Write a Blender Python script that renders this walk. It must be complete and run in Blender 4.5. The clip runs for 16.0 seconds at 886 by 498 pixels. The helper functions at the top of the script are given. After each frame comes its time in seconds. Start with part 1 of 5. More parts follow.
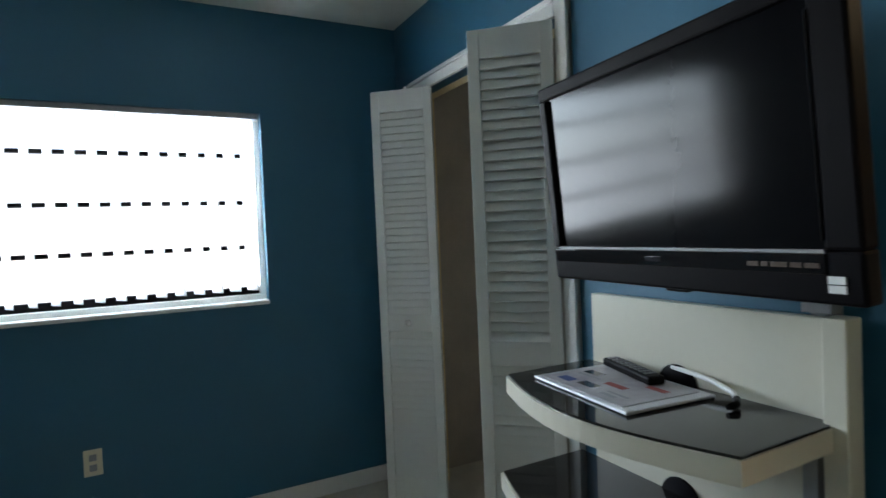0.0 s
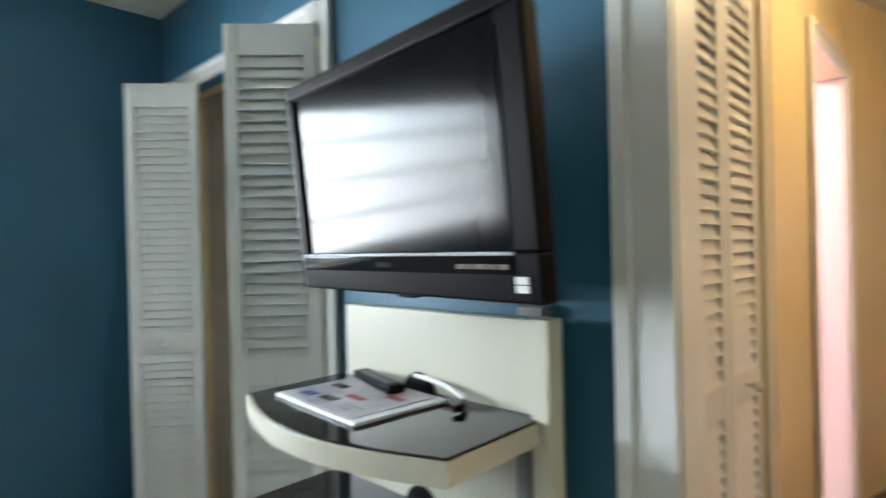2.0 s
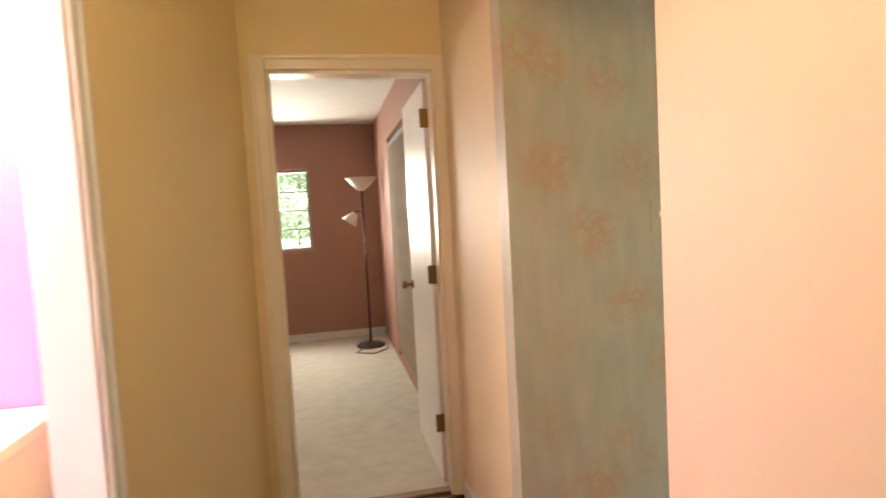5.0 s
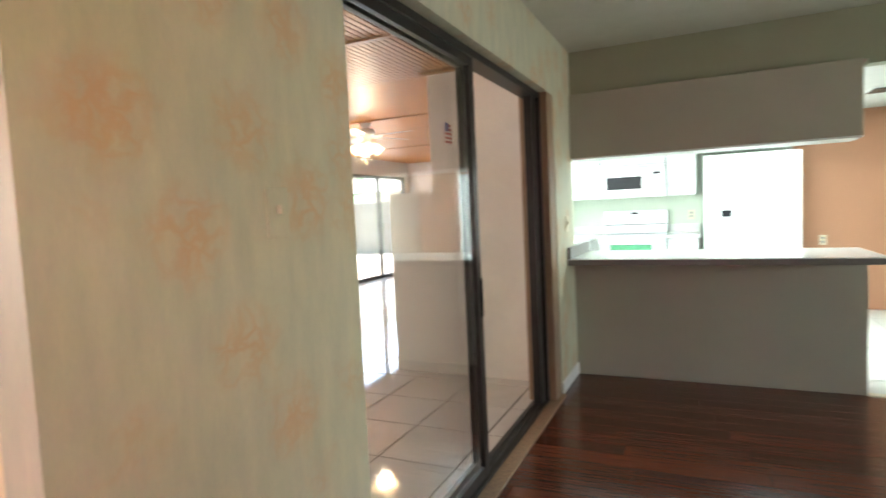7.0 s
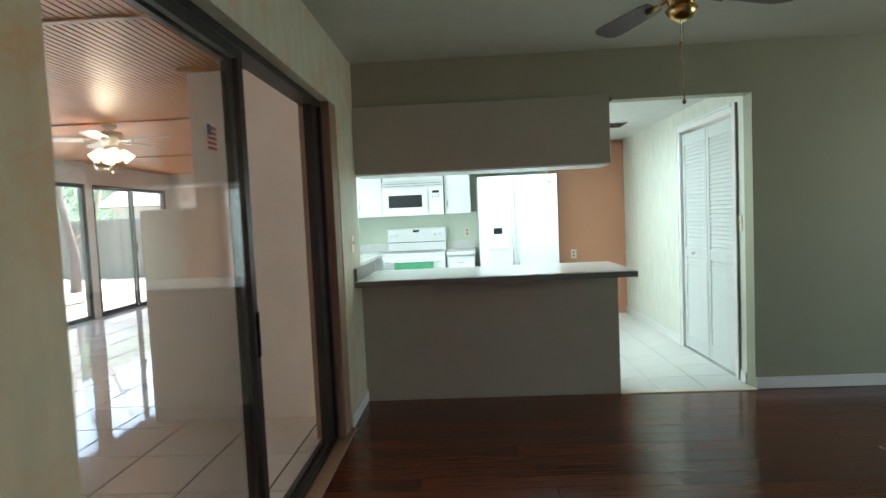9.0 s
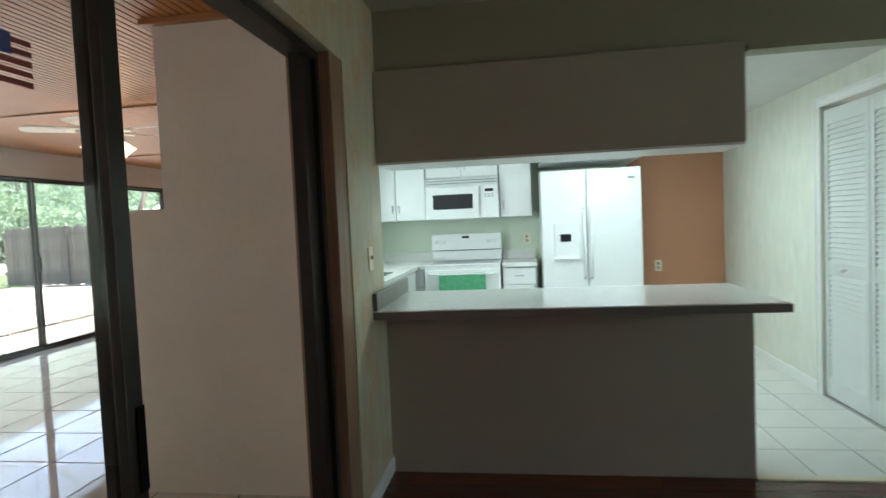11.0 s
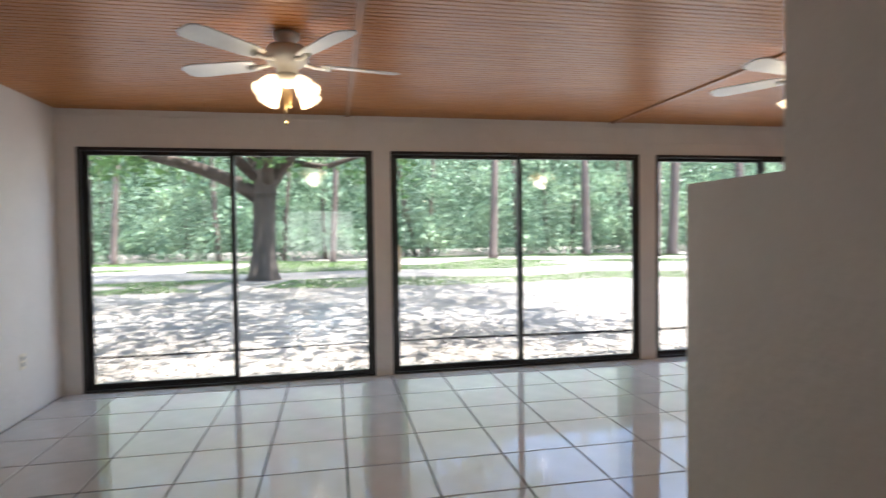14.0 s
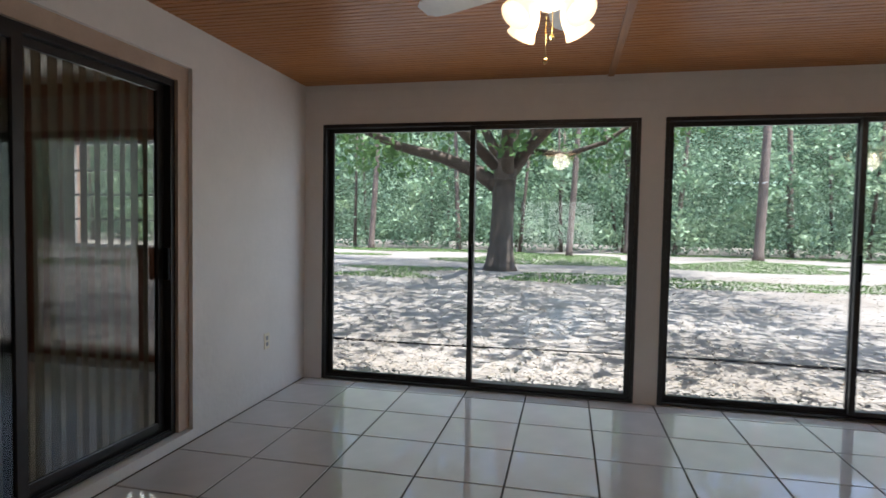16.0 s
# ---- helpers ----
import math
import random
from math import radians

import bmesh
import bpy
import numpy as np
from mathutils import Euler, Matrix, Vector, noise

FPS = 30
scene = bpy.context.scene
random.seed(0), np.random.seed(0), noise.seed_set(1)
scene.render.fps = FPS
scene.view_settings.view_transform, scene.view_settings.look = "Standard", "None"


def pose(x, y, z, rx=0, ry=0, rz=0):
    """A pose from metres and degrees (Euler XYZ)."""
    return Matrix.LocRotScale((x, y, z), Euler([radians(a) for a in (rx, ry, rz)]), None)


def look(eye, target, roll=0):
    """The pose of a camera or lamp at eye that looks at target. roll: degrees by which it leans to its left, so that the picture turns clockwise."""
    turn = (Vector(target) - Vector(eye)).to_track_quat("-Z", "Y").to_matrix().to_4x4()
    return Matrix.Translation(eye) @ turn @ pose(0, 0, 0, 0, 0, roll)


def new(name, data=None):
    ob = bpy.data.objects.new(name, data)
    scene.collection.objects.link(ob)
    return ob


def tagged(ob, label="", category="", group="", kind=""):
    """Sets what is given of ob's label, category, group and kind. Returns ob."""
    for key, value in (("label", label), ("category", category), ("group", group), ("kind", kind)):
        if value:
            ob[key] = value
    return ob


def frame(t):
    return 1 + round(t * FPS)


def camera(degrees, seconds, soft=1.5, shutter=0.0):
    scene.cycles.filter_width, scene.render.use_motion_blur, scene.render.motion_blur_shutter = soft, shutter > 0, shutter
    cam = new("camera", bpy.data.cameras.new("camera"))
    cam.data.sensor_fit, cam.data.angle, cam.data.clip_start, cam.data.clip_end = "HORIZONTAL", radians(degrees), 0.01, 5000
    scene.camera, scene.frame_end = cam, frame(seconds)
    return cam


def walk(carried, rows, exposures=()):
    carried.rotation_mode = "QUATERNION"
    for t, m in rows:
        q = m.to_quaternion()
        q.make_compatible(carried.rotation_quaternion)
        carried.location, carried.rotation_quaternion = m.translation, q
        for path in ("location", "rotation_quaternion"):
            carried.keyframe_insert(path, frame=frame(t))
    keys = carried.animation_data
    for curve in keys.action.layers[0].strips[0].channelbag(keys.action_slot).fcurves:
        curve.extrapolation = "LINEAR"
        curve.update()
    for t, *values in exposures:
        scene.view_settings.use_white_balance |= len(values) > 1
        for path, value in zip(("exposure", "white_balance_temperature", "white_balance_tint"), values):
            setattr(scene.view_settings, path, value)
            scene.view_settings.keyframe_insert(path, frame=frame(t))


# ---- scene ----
cam = camera(76.6, 16.0, shutter=0.5)
EXPOSURES = [(0, 2.7, 6400, 10), (0.7, 3.2, 6400, 10), (1.5, 3.6, 6500, 10), (3, 4.2, 7100, 10), (5.5, 4.0, 7300, 10), (6, 4.1, 7300, 10), (6.5, 4.2, 7000, 10), (7, 4.1, 6600, 8), (8, 3.5, 6300, 6), (9, 3.2, 6200, 4), (11.5, 2.6, 6300, 5), (12.5, 3.2, 6100, 8), (14, 2.25, 5900, 9), (16, 1.5, 5800, 8)]
PATH = [
    (0, (0.379, -3.578, 1.327), (-1.39, -2.646, 1.269), -2.4),
    (0.5, (0.428, -3.562, 1.344), (-1.283, -2.528, 1.261), -3.8),
    (1, (0.43, -3.559, 1.346), (-1.214, -2.423, 1.267), -3.5),
    (1.5, (0.42, -3.522, 1.331), (-1.171, -2.313, 1.268), -2.8),
    (2, (0.436, -3.398, 1.287), (-0.942, -1.948, 1.28), -1.4),
    (2.5, (0.443, -3.24, 1.378), (-0.457, -1.458, 1.262), -2.7),
    (3, (0.437, -2.960, 1.402), (-0.045, -1.020, 1.270), -2.9),
    (3.2, (0.440, -2.800, 1.400), (0.085, -0.840, 1.274), -3.0),
    (5.4, (0.627, -1.535, 1.351), (1.217, 0.373, 1.236), -2.8),
    (6, (0.689, -1.235, 1.325), (1.706, 0.484, 1.226), -2.3),
    (6.5, (0.700, -1.020, 1.322), (2.233, 0.251, 1.205), -2.3),
    (7, (0.685, -0.885, 1.305), (2.497, -0.048, 1.170), -2.7),
    (7.5, (0.718, -0.815, 1.308), (2.635, -0.255, 1.169), -2.8),
    (8, (0.760, -0.755, 1.330), (2.737, -0.472, 1.188), -2.7),
    (8.5, (0.845, -0.755, 1.329), (2.838, -0.600, 1.200), -2.7),
    (9, (0.970, -0.785, 1.320), (2.966, -0.695, 1.208), -2.6),
    (9.2, (1.045, -0.805, 1.320), (3.041, -0.720, 1.210), -2.7),
    (11.5, (2.446, -0.672, 1.333), (4.382, -0.178, 1.254), -2.3),
    (12, (2.792, -0.58, 1.308), (4.601, 0.271, 1.248), -2.2),
    (12.5, (3.097, -0.487, 1.306), (4.609, 0.822, 1.27), -1.7),
    (13, (3.278, -0.377, 1.316), (4.45, 1.243, 1.286), -2.1),
    (13.5, (3.435, -0.237, 1.306), (4.241, 1.593, 1.251), -1.4),
    (14, (3.6, -0.165, 1.319), (3.985, 1.797, 1.26), -0.8),
    (14.5, (3.536, 0.004, 1.317), (3.589, 2.002, 1.25), -0.1),
    (15, (3.475, 0.185, 1.333), (3.287, 2.175, 1.259), 0.4),
    (15.5, (3.474, 0.412, 1.301), (3.146, 2.383, 1.226), 0.7),
    (16, (3.466, 0.752, 1.281), (3.037, 2.703, 1.196), 1.0),
]
walk(cam, [(t, look(eye, target, roll)) for t, eye, target, roll in PATH], EXPOSURES)

# ---------------- light ----------------
world = bpy.data.worlds.new("sky")
scene.world = world
world.use_nodes = True
wn = world.node_tree.nodes
sky = wn.new("ShaderNodeTexSky")
sky.sky_type, sky.sun_disc = "NISHITA", False
sky.sun_elevation, sky.sun_rotation = radians(71), radians(117)
sky.air_density, sky.dust_density = 1.0, 1.5
world.node_tree.links.new(sky.outputs["Color"], wn["Background"].inputs["Color"])
wn["Background"].inputs["Strength"].default_value = 0.15


def lamp(name, kind, m, energy, color=(1, 1, 1), size=0.1, size_y=None):
    data = bpy.data.lights.new(name, kind)
    data.energy, data.color = energy, color
    if kind == "AREA":
        data.size = size
        if size_y:
            data.shape, data.size_y = "RECTANGLE", size_y
    elif kind == "POINT":
        data.shadow_soft_size = size
    ob = new(name, data)
    ob.matrix_world = m
    return ob


sun = lamp("sun", "SUN", look((6, -3, 20), (0, 0, 0)), 5.0, (1, 0.95, 0.86))
sun.data.angle = radians(0.6)
# daylight in the window openings of rooms behind the walker, plus added ceiling fills
lamp("bedroom_window_daylight", "AREA", look((-2.62, -3.98, 1.49), (0, -3.98, 1.3)), 14, (0.78, 0.90, 1.0), 1.8, 0.88)
lamp("mauve_window_daylight", "AREA", look((-0.2, 4.96, 1.49), (-0.2, 0, 1.0)), 7, (1, 0.97, 0.92), 1.2, 0.85)
# fill lamp for the living room, set in a made-up south window
lamp("living_unseen_window_fill", "AREA", look((3.2, -6.95, 1.4), (3.2, 0, 0.6)), 5.5, (0.95, 1.0, 0.9), 2.0, 1.2)
lamp("kitchen_window_daylight", "AREA", look((6.4, 0.86, 1.5), (6.4, -3, 0.9)), 4.5, (0.80, 0.97, 1.0), 1.6, 0.9)
lamp("kitchen_ceiling_glow", "AREA", look((6.5, -1.5, 2.13), (6.5, -1.5, 0)), 4.5, (0.80, 0.97, 1.0), 1.1, 0.5)
lamp("bath_ceiling_glow", "AREA", look((-1.0, -0.6, 2.38), (-1.0, -0.6, 0)), 3.6, (1.0, 0.92, 0.98), 0.4)
# added warm fill; no lamp is known on this ceiling
lamp("hall_added_fill", "POINT", pose(0.6, -1.35, 2.24), 1.6, (1.0, 0.79, 0.48), 0.12)

for bay_x in (2.745, 5.39, 8.07, 10.55):
    lamp("yard_door_daylight", "AREA", look((bay_x, 5.18, 1.05), (bay_x, 0, 0.9)), 2.7, (0.97, 0.98, 1.0), 2.2, 1.9)

# ---------------- materials ----------------
def mat(name, color, rough=0.6, metal=0.0, vary=0.12, scale=6.0, bump=0.1, bscale=60.0, stretch=(1, 1, 1), color2=None, spec=0.5, rnd=0.0, gscale=None):
    m = bpy.data.materials.new(name)
    m.use_nodes = True
    nt = m.node_tree
    b = nt.nodes["Principled BSDF"]
    b.inputs["Roughness"].default_value, b.inputs["Metallic"].default_value = rough, metal
    b.inputs["Specular IOR Level"].default_value = spec
    tc = nt.nodes.new("ShaderNodeTexCoord")
    mp = nt.nodes.new("ShaderNodeMapping")
    mp.inputs["Scale"].default_value = stretch
    nt.links.new(tc.outputs["Object"], mp.inputs["Vector"])
    n1 = nt.nodes.new("ShaderNodeTexNoise")
    n1.inputs["Scale"].default_value, n1.inputs["Detail"].default_value = scale, 6
    n2 = nt.nodes.new("ShaderNodeTexNoise")
    n2.inputs["Scale"].default_value, n2.inputs["Detail"].default_value = gscale or bscale, 4
    for n in (n1, n2):
        nt.links.new(mp.outputs["Vector"], n.inputs["Vector"])
    mix = nt.nodes.new("ShaderNodeMix")
    mix.data_type = "RGBA"
    c2 = color2 or tuple(max(0, c * (1 - 2 * vary)) for c in color)
    mix.inputs["A"].default_value, mix.inputs["B"].default_value = (*c2, 1), (*color, 1)
    add = nt.nodes.new("ShaderNodeMath")
    add.operation = "MULTIPLY_ADD"
    nt.links.new(n1.outputs["Fac"], add.inputs[0])
    add.inputs[1].default_value = 1.6
    sub = nt.nodes.new("ShaderNodeMath")
    sub.operation = "MULTIPLY_ADD"
    nt.links.new(n2.outputs["Fac"], sub.inputs[0])
    sub.inputs[1].default_value, sub.inputs[2].default_value = 0.5, -0.55
    nt.links.new(sub.outputs[0], add.inputs[2])
    last = add
    if rnd:
        info = nt.nodes.new("ShaderNodeObjectInfo")
        ra = nt.nodes.new("ShaderNodeMath")
        ra.operation = "MULTIPLY_ADD"
        nt.links.new(info.outputs["Random"], ra.inputs[0])
        ra.inputs[1].default_value = rnd
        nt.links.new(add.outputs[0], ra.inputs[2])
        sh = nt.nodes.new("ShaderNodeMath")
        sh.operation = "SUBTRACT"
        nt.links.new(ra.outputs[0], sh.inputs[0])
        sh.inputs[1].default_value = rnd / 2
        last = sh
    last.use_clamp = True
    nt.links.new(last.outputs[0], mix.inputs["Factor"])
    nt.links.new(mix.outputs["Result"], b.inputs["Base Color"])
    if bump:
        bp = nt.nodes.new("ShaderNodeBump")
        bp.inputs["Strength"].default_value, bp.inputs["Distance"].default_value = bump, 0.004
        n3 = nt.nodes.new("ShaderNodeTexNoise")
        n3.inputs["Scale"].default_value, n3.inputs["Detail"].default_value = bscale, 3
        nt.links.new(mp.outputs["Vector"], n3.inputs["Vector"])
        nt.links.new(n3.outputs["Fac"], bp.inputs["Height"])
        nt.links.new(bp.outputs["Normal"], b.inputs["Normal"])
    return m


def glow(name, color, strength):
    m = bpy.data.materials.new(name)
    m.use_nodes = True
    b = m.node_tree.nodes["Principled BSDF"]
    b.inputs["Base Color"].default_value = (*color, 1)
    b.inputs["Emission Color"].default_value, b.inputs["Emission Strength"].default_value = (*color, 1), strength
    return m


def glassy(name, tint=(1, 1, 1), gloss=0.004, base_gloss=0.03):
    m = bpy.data.materials.new(name)
    m.use_nodes = True
    nt = m.node_tree
    nt.nodes.remove(nt.nodes["Principled BSDF"])
    tr, gl = nt.nodes.new("ShaderNodeBsdfTransparent"), nt.nodes.new("ShaderNodeBsdfGlossy")
    tr.inputs["Color"].default_value = (*tint, 1)
    gl.inputs["Roughness"].default_value = gloss
    lw, mx = nt.nodes.new("ShaderNodeLayerWeight"), nt.nodes.new("ShaderNodeMixShader")
    pw, ma = nt.nodes.new("ShaderNodeMath"), nt.nodes.new("ShaderNodeMath")
    pw.operation, ma.operation = "POWER", "MULTIPLY_ADD"
    lw.inputs["Blend"].default_value = 0.5
    pw.inputs[1].default_value, ma.inputs[1].default_value, ma.inputs[2].default_value = 4.5, 0.95, base_gloss
    nt.links.new(lw.outputs["Facing"], pw.inputs[0])
    nt.links.new(pw.outputs[0], ma.inputs[0])
    nt.links.new(ma.outputs[0], mx.inputs[0])
    nt.links.new(tr.outputs[0], mx.inputs[1])
    nt.links.new(gl.outputs[0], mx.inputs[2])
    nt.links.new(mx.outputs[0], nt.nodes["Material Output"].inputs["Surface"])
    return m


def wallpaper(name, base, streak, flower):
    """Mottled vertical brushing with loose flower sprays and short dashes."""
    m = mat(name, base, 0.55, vary=0.2, scale=8, color2=streak, bump=0.08, bscale=90, stretch=(2.2, 2.2, 0.55))
    nt = m.node_tree
    b = nt.nodes["Principled BSDF"]
    base_out = b.inputs["Base Color"].links[0].from_socket
    tc = nt.nodes.new("ShaderNodeTexCoord")
    wob = nt.nodes.new("ShaderNodeTexNoise")
    wob.inputs["Scale"].default_value, wob.inputs["Detail"].default_value = 16, 5
    nt.links.new(tc.outputs["Object"], wob.inputs["Vector"])
    shift = nt.nodes.new("ShaderNodeVectorMath")
    shift.operation = "MULTIPLY_ADD"
    nt.links.new(wob.outputs["Color"], shift.inputs[0])
    shift.inputs[1].default_value = (0.10, 0.10, 0.10)
    nt.links.new(tc.outputs["Object"], shift.inputs[2])
    vor = nt.nodes.new("ShaderNodeTexVoronoi")
    vor.inputs["Scale"].default_value = 4.2
    nt.links.new(shift.outputs[0], vor.inputs["Vector"])
    ramp = nt.nodes.new("ShaderNodeValToRGB")
    ramp.color_ramp.elements[0].position, ramp.color_ramp.elements[1].position = 0.22, 0.52
    ramp.color_ramp.elements[0].color, ramp.color_ramp.elements[1].color = (1, 1, 1, 1), (0, 0, 0, 1)
    nt.links.new(vor.outputs["Distance"], ramp.inputs["Fac"])
    fine = nt.nodes.new("ShaderNodeTexVoronoi")
    fine.feature = "DISTANCE_TO_EDGE"
    fine.inputs["Scale"].default_value = 17
    nt.links.new(shift.outputs[0], fine.inputs["Vector"])
    fr = nt.nodes.new("ShaderNodeValToRGB")
    fr.color_ramp.elements[0].position, fr.color_ramp.elements[1].position = 0.03, 0.26
    fr.color_ramp.elements[0].color, fr.color_ramp.elements[1].color = (1, 1, 1, 1), (0.25, 0.25, 0.25, 1)
    nt.links.new(fine.outputs["Distance"], fr.inputs["Fac"])
    mul = nt.nodes.new("ShaderNodeMath")
    mul.operation = "MULTIPLY"
    nt.links.new(ramp.outputs["Color"], mul.inputs[0])
    nt.links.new(fr.outputs["Color"], mul.inputs[1])
    soft = nt.nodes.new("ShaderNodeMath")
    soft.operation = "MULTIPLY"
    nt.links.new(mul.outputs[0], soft.inputs[0])
    soft.inputs[1].default_value = 0.7
    mx = nt.nodes.new("ShaderNodeMix")
    mx.data_type = "RGBA"
    nt.links.new(soft.outputs[0], mx.inputs["Factor"])
    nt.links.new(base_out, mx.inputs["A"])
    mx.inputs["B"].default_value = (*flower, 1)
    nt.links.new(mx.outputs["Result"], b.inputs["Base Color"])
    return m


TEAL = mat("teal_paint", (0.026, 0.130, 0.212), 0.5, vary=0.06, scale=2, bump=0.12, bscale=120)
YELLOW = mat("yellow_paint", (0.78, 0.62, 0.33), 0.3, vary=0.05, scale=2, bump=0.10, bscale=90)
PEACH = mat("peach_paint", (0.67, 0.54, 0.42), 0.6, vary=0.05, scale=2, bump=0.10, bscale=110)
PINK = mat("pink_paint", (0.75, 0.28, 0.50), 0.5, vary=0.05, scale=2)
MAUVE = mat("mauve_paint", (0.37, 0.19, 0.14), 0.55, vary=0.06, scale=2)
OLIVE = mat("grey_green_paint", (0.33, 0.33, 0.225), 0.5, vary=0.05, scale=2, bump=0.1, bscale=120)
TAUPE = mat("taupe_panel", (0.39, 0.365, 0.285), 0.45, vary=0.05, scale=3, bump=0.05, bscale=150)
ORANGE = mat("terracotta_paint", (0.55, 0.27, 0.16), 0.5, vary=0.05, scale=2)
MINT = mat("pale_green_paint", (0.62, 0.68, 0.56), 0.5, vary=0.04, scale=2)
STUCCO = mat("cream_stucco", (0.75, 0.705, 0.665), 0.6, vary=0.06, scale=3, bump=0.8, bscale=22)
WALLP = wallpaper("green_floral_wallpaper", (0.60, 0.56, 0.41), (0.42, 0.43, 0.33), (0.54, 0.34, 0.18))
WALLK = wallpaper("pale_brushed_wallpaper", (0.74, 0.73, 0.64), (0.56, 0.57, 0.49), (0.66, 0.62, 0.52))
CEIL = mat("white_textured_ceiling", (0.70, 0.69, 0.65), 0.8, vary=0.05, scale=8, bump=0.9, bscale=110)
WHITE = mat("white_gloss_paint", (0.78, 0.77, 0.74), 0.38, vary=0.05, scale=4, bump=0.05, bscale=60)
CREAMTRIM = mat("cream_trim_paint", (0.78, 0.70, 0.54), 0.35, vary=0.05, scale=4, bump=0.05)
LOUVRE = mat("white_louvre_paint", (0.66, 0.665, 0.64), 0.45, vary=0.05, scale=5, bump=0.06)
CREAMWALL = mat("cream_gloss_wall_paint", (0.80, 0.69, 0.45), 0.6, vary=0.04, scale=3, bump=0.08, bscale=90)
IVORY = mat("ivory_laminate", (0.66, 0.62, 0.50), 0.4, vary=0.04, scale=3, bump=0.03)
BLACKG = mat("black_glass", (0.012, 0.011, 0.011), 0.06, vary=0.1, bump=0)
BLACKP = mat("black_plastic", (0.006, 0.005, 0.006), 0.42, vary=0.1, bump=0.05, bscale=300, spec=0.05)
SCREEN = mat("lcd_screen", (0.006, 0.006, 0.007), 0.12, vary=0.1, bump=0, spec=0.14)
GREYP = mat("grey_plastic", (0.30, 0.30, 0.31), 0.45, bump=0)
BRONZE = mat("dark_bronze_aluminium", (0.035, 0.030, 0.027), 0.38, 0.4, vary=0.2, scale=8, bump=0.05)
JAMB = mat("stained_wood_jamb", (0.36, 0.23, 0.14), 0.5, vary=0.25, scale=6, stretch=(8, 8, 0.6), bump=0.2)
# tan holds the warm shade of the stucco reveal
TAN = mat("reveal_painted_shade", (0.50, 0.37, 0.28), 0.5, vary=0.12, scale=5, bump=0.1)
PLANK = mat("dark_red_laminate", (0.14, 0.042, 0.022), 0.16, vary=0.3, scale=5, stretch=(14, 0.7, 14), color2=(0.048, 0.013, 0.008), bump=0.06, bscale=30, rnd=0.5, spec=0.4)
TILE = mat("glazed_cream_tile", (0.62, 0.59, 0.575), 0.045, vary=0.07, scale=4, bump=0.03, bscale=9, rnd=0.3)
GROUT = mat("dark_grout", (0.07, 0.055, 0.045), 0.85, vary=0.2, scale=20)
KTILE = mat("white_kitchen_tile", (0.72, 0.71, 0.67), 0.3, vary=0.06, scale=5, bump=0.05, rnd=0.25)
KGROUT = mat("pale_grout", (0.50, 0.49, 0.45), 0.8, vary=0.1)
CARPET = mat("cream_carpet", (0.66, 0.61, 0.52), 0.95, vary=0.12, scale=9, bump=1.0, bscale=260)
BEAD = mat("varnished_beadboard", (0.54, 0.235, 0.068), 0.38, vary=0.3, scale=4, stretch=(0.8, 14, 1), color2=(0.30, 0.105, 0.028), bump=0.12, bscale=8, spec=0.35)
BATTEN = mat("pine_batten", (0.42, 0.19, 0.07), 0.4, vary=0.2, scale=6, stretch=(8, 0.8, 1))
APPL = mat("white_appliance_enamel", (0.80, 0.81, 0.80), 0.22, vary=0.02, bump=0)
COUNTER = mat("white_laminate_counter", (0.74, 0.74, 0.71), 0.16, vary=0.05, scale=30, bump=0)
EDGE = mat("taupe_counter_edge", (0.20, 0.185, 0.165), 0.4, bump=0)
DARKW = mat("dark_window_glass", (0.03, 0.03, 0.035), 0.1, bump=0)
GREEN = mat("green_towel", (0.12, 0.42, 0.22), 0.9, vary=0.2, scale=30, bump=0.6, bscale=200)
CHROME = mat("brushed_chrome", (0.6, 0.6, 0.6), 0.25, 1.0, bump=0)
BRASS = mat("polished_brass", (0.60, 0.42, 0.16), 0.25, 1.0, bump=0)
OLDBRASS = mat("aged_brass", (0.28, 0.16, 0.07), 0.4, 0.8, bump=0.05)
LAMPMET = mat("brown_lamp_metal", (0.06, 0.04, 0.03), 0.4, 0.5, bump=0)
FROST = mat("frosted_white_glass", (0.78, 0.74, 0.66), 0.3, bump=0)
BULB = glow("lit_frosted_shade", (1.0, 0.74, 0.42), 0.6)
FANW = mat("white_fan_enamel", (0.70, 0.70, 0.68), 0.35, bump=0)
WALNUT = mat("walnut_blade", (0.07, 0.035, 0.022), 0.4, vary=0.25, scale=6, stretch=(1, 8, 1))
VANE = mat("white_pvc_vane", (0.80, 0.80, 0.78), 0.45, vary=0.04, bump=0)
nt = VANE.node_tree
vt2, vm2 = nt.nodes.new("ShaderNodeBsdfTranslucent"), nt.nodes.new("ShaderNodeMixShader")
vt2.inputs["Color"].default_value = (0.85, 0.87, 0.88, 1)
vm2.inputs[0].default_value = 0.3
nt.links.new(nt.nodes["Principled BSDF"].outputs[0], vm2.inputs[1])
nt.links.new(vt2.outputs[0], vm2.inputs[2])
nt.links.new(vm2.outputs[0], nt.nodes["Material Output"].inputs["Surface"])
VANEG = mat("greige_fabric_vane", (0.42, 0.36, 0.28), 0.8, vary=0.1, bump=0.2)
PAPER = mat("printed_paper", (0.55, 0.54, 0.54), 0.55, vary=0.4, scale=9, color2=(0.26, 0.22, 0.24), bump=0.05)
PAPERW = mat("white_plastic_sleeve", (0.66, 0.66, 0.68), 0.25, vary=0.1, bump=0.1, bscale=15)
RED = mat("printed_red", (0.35, 0.06, 0.05), 0.6, bump=0)
BLUE = mat("printed_blue", (0.05, 0.08, 0.25), 0.6, bump=0)
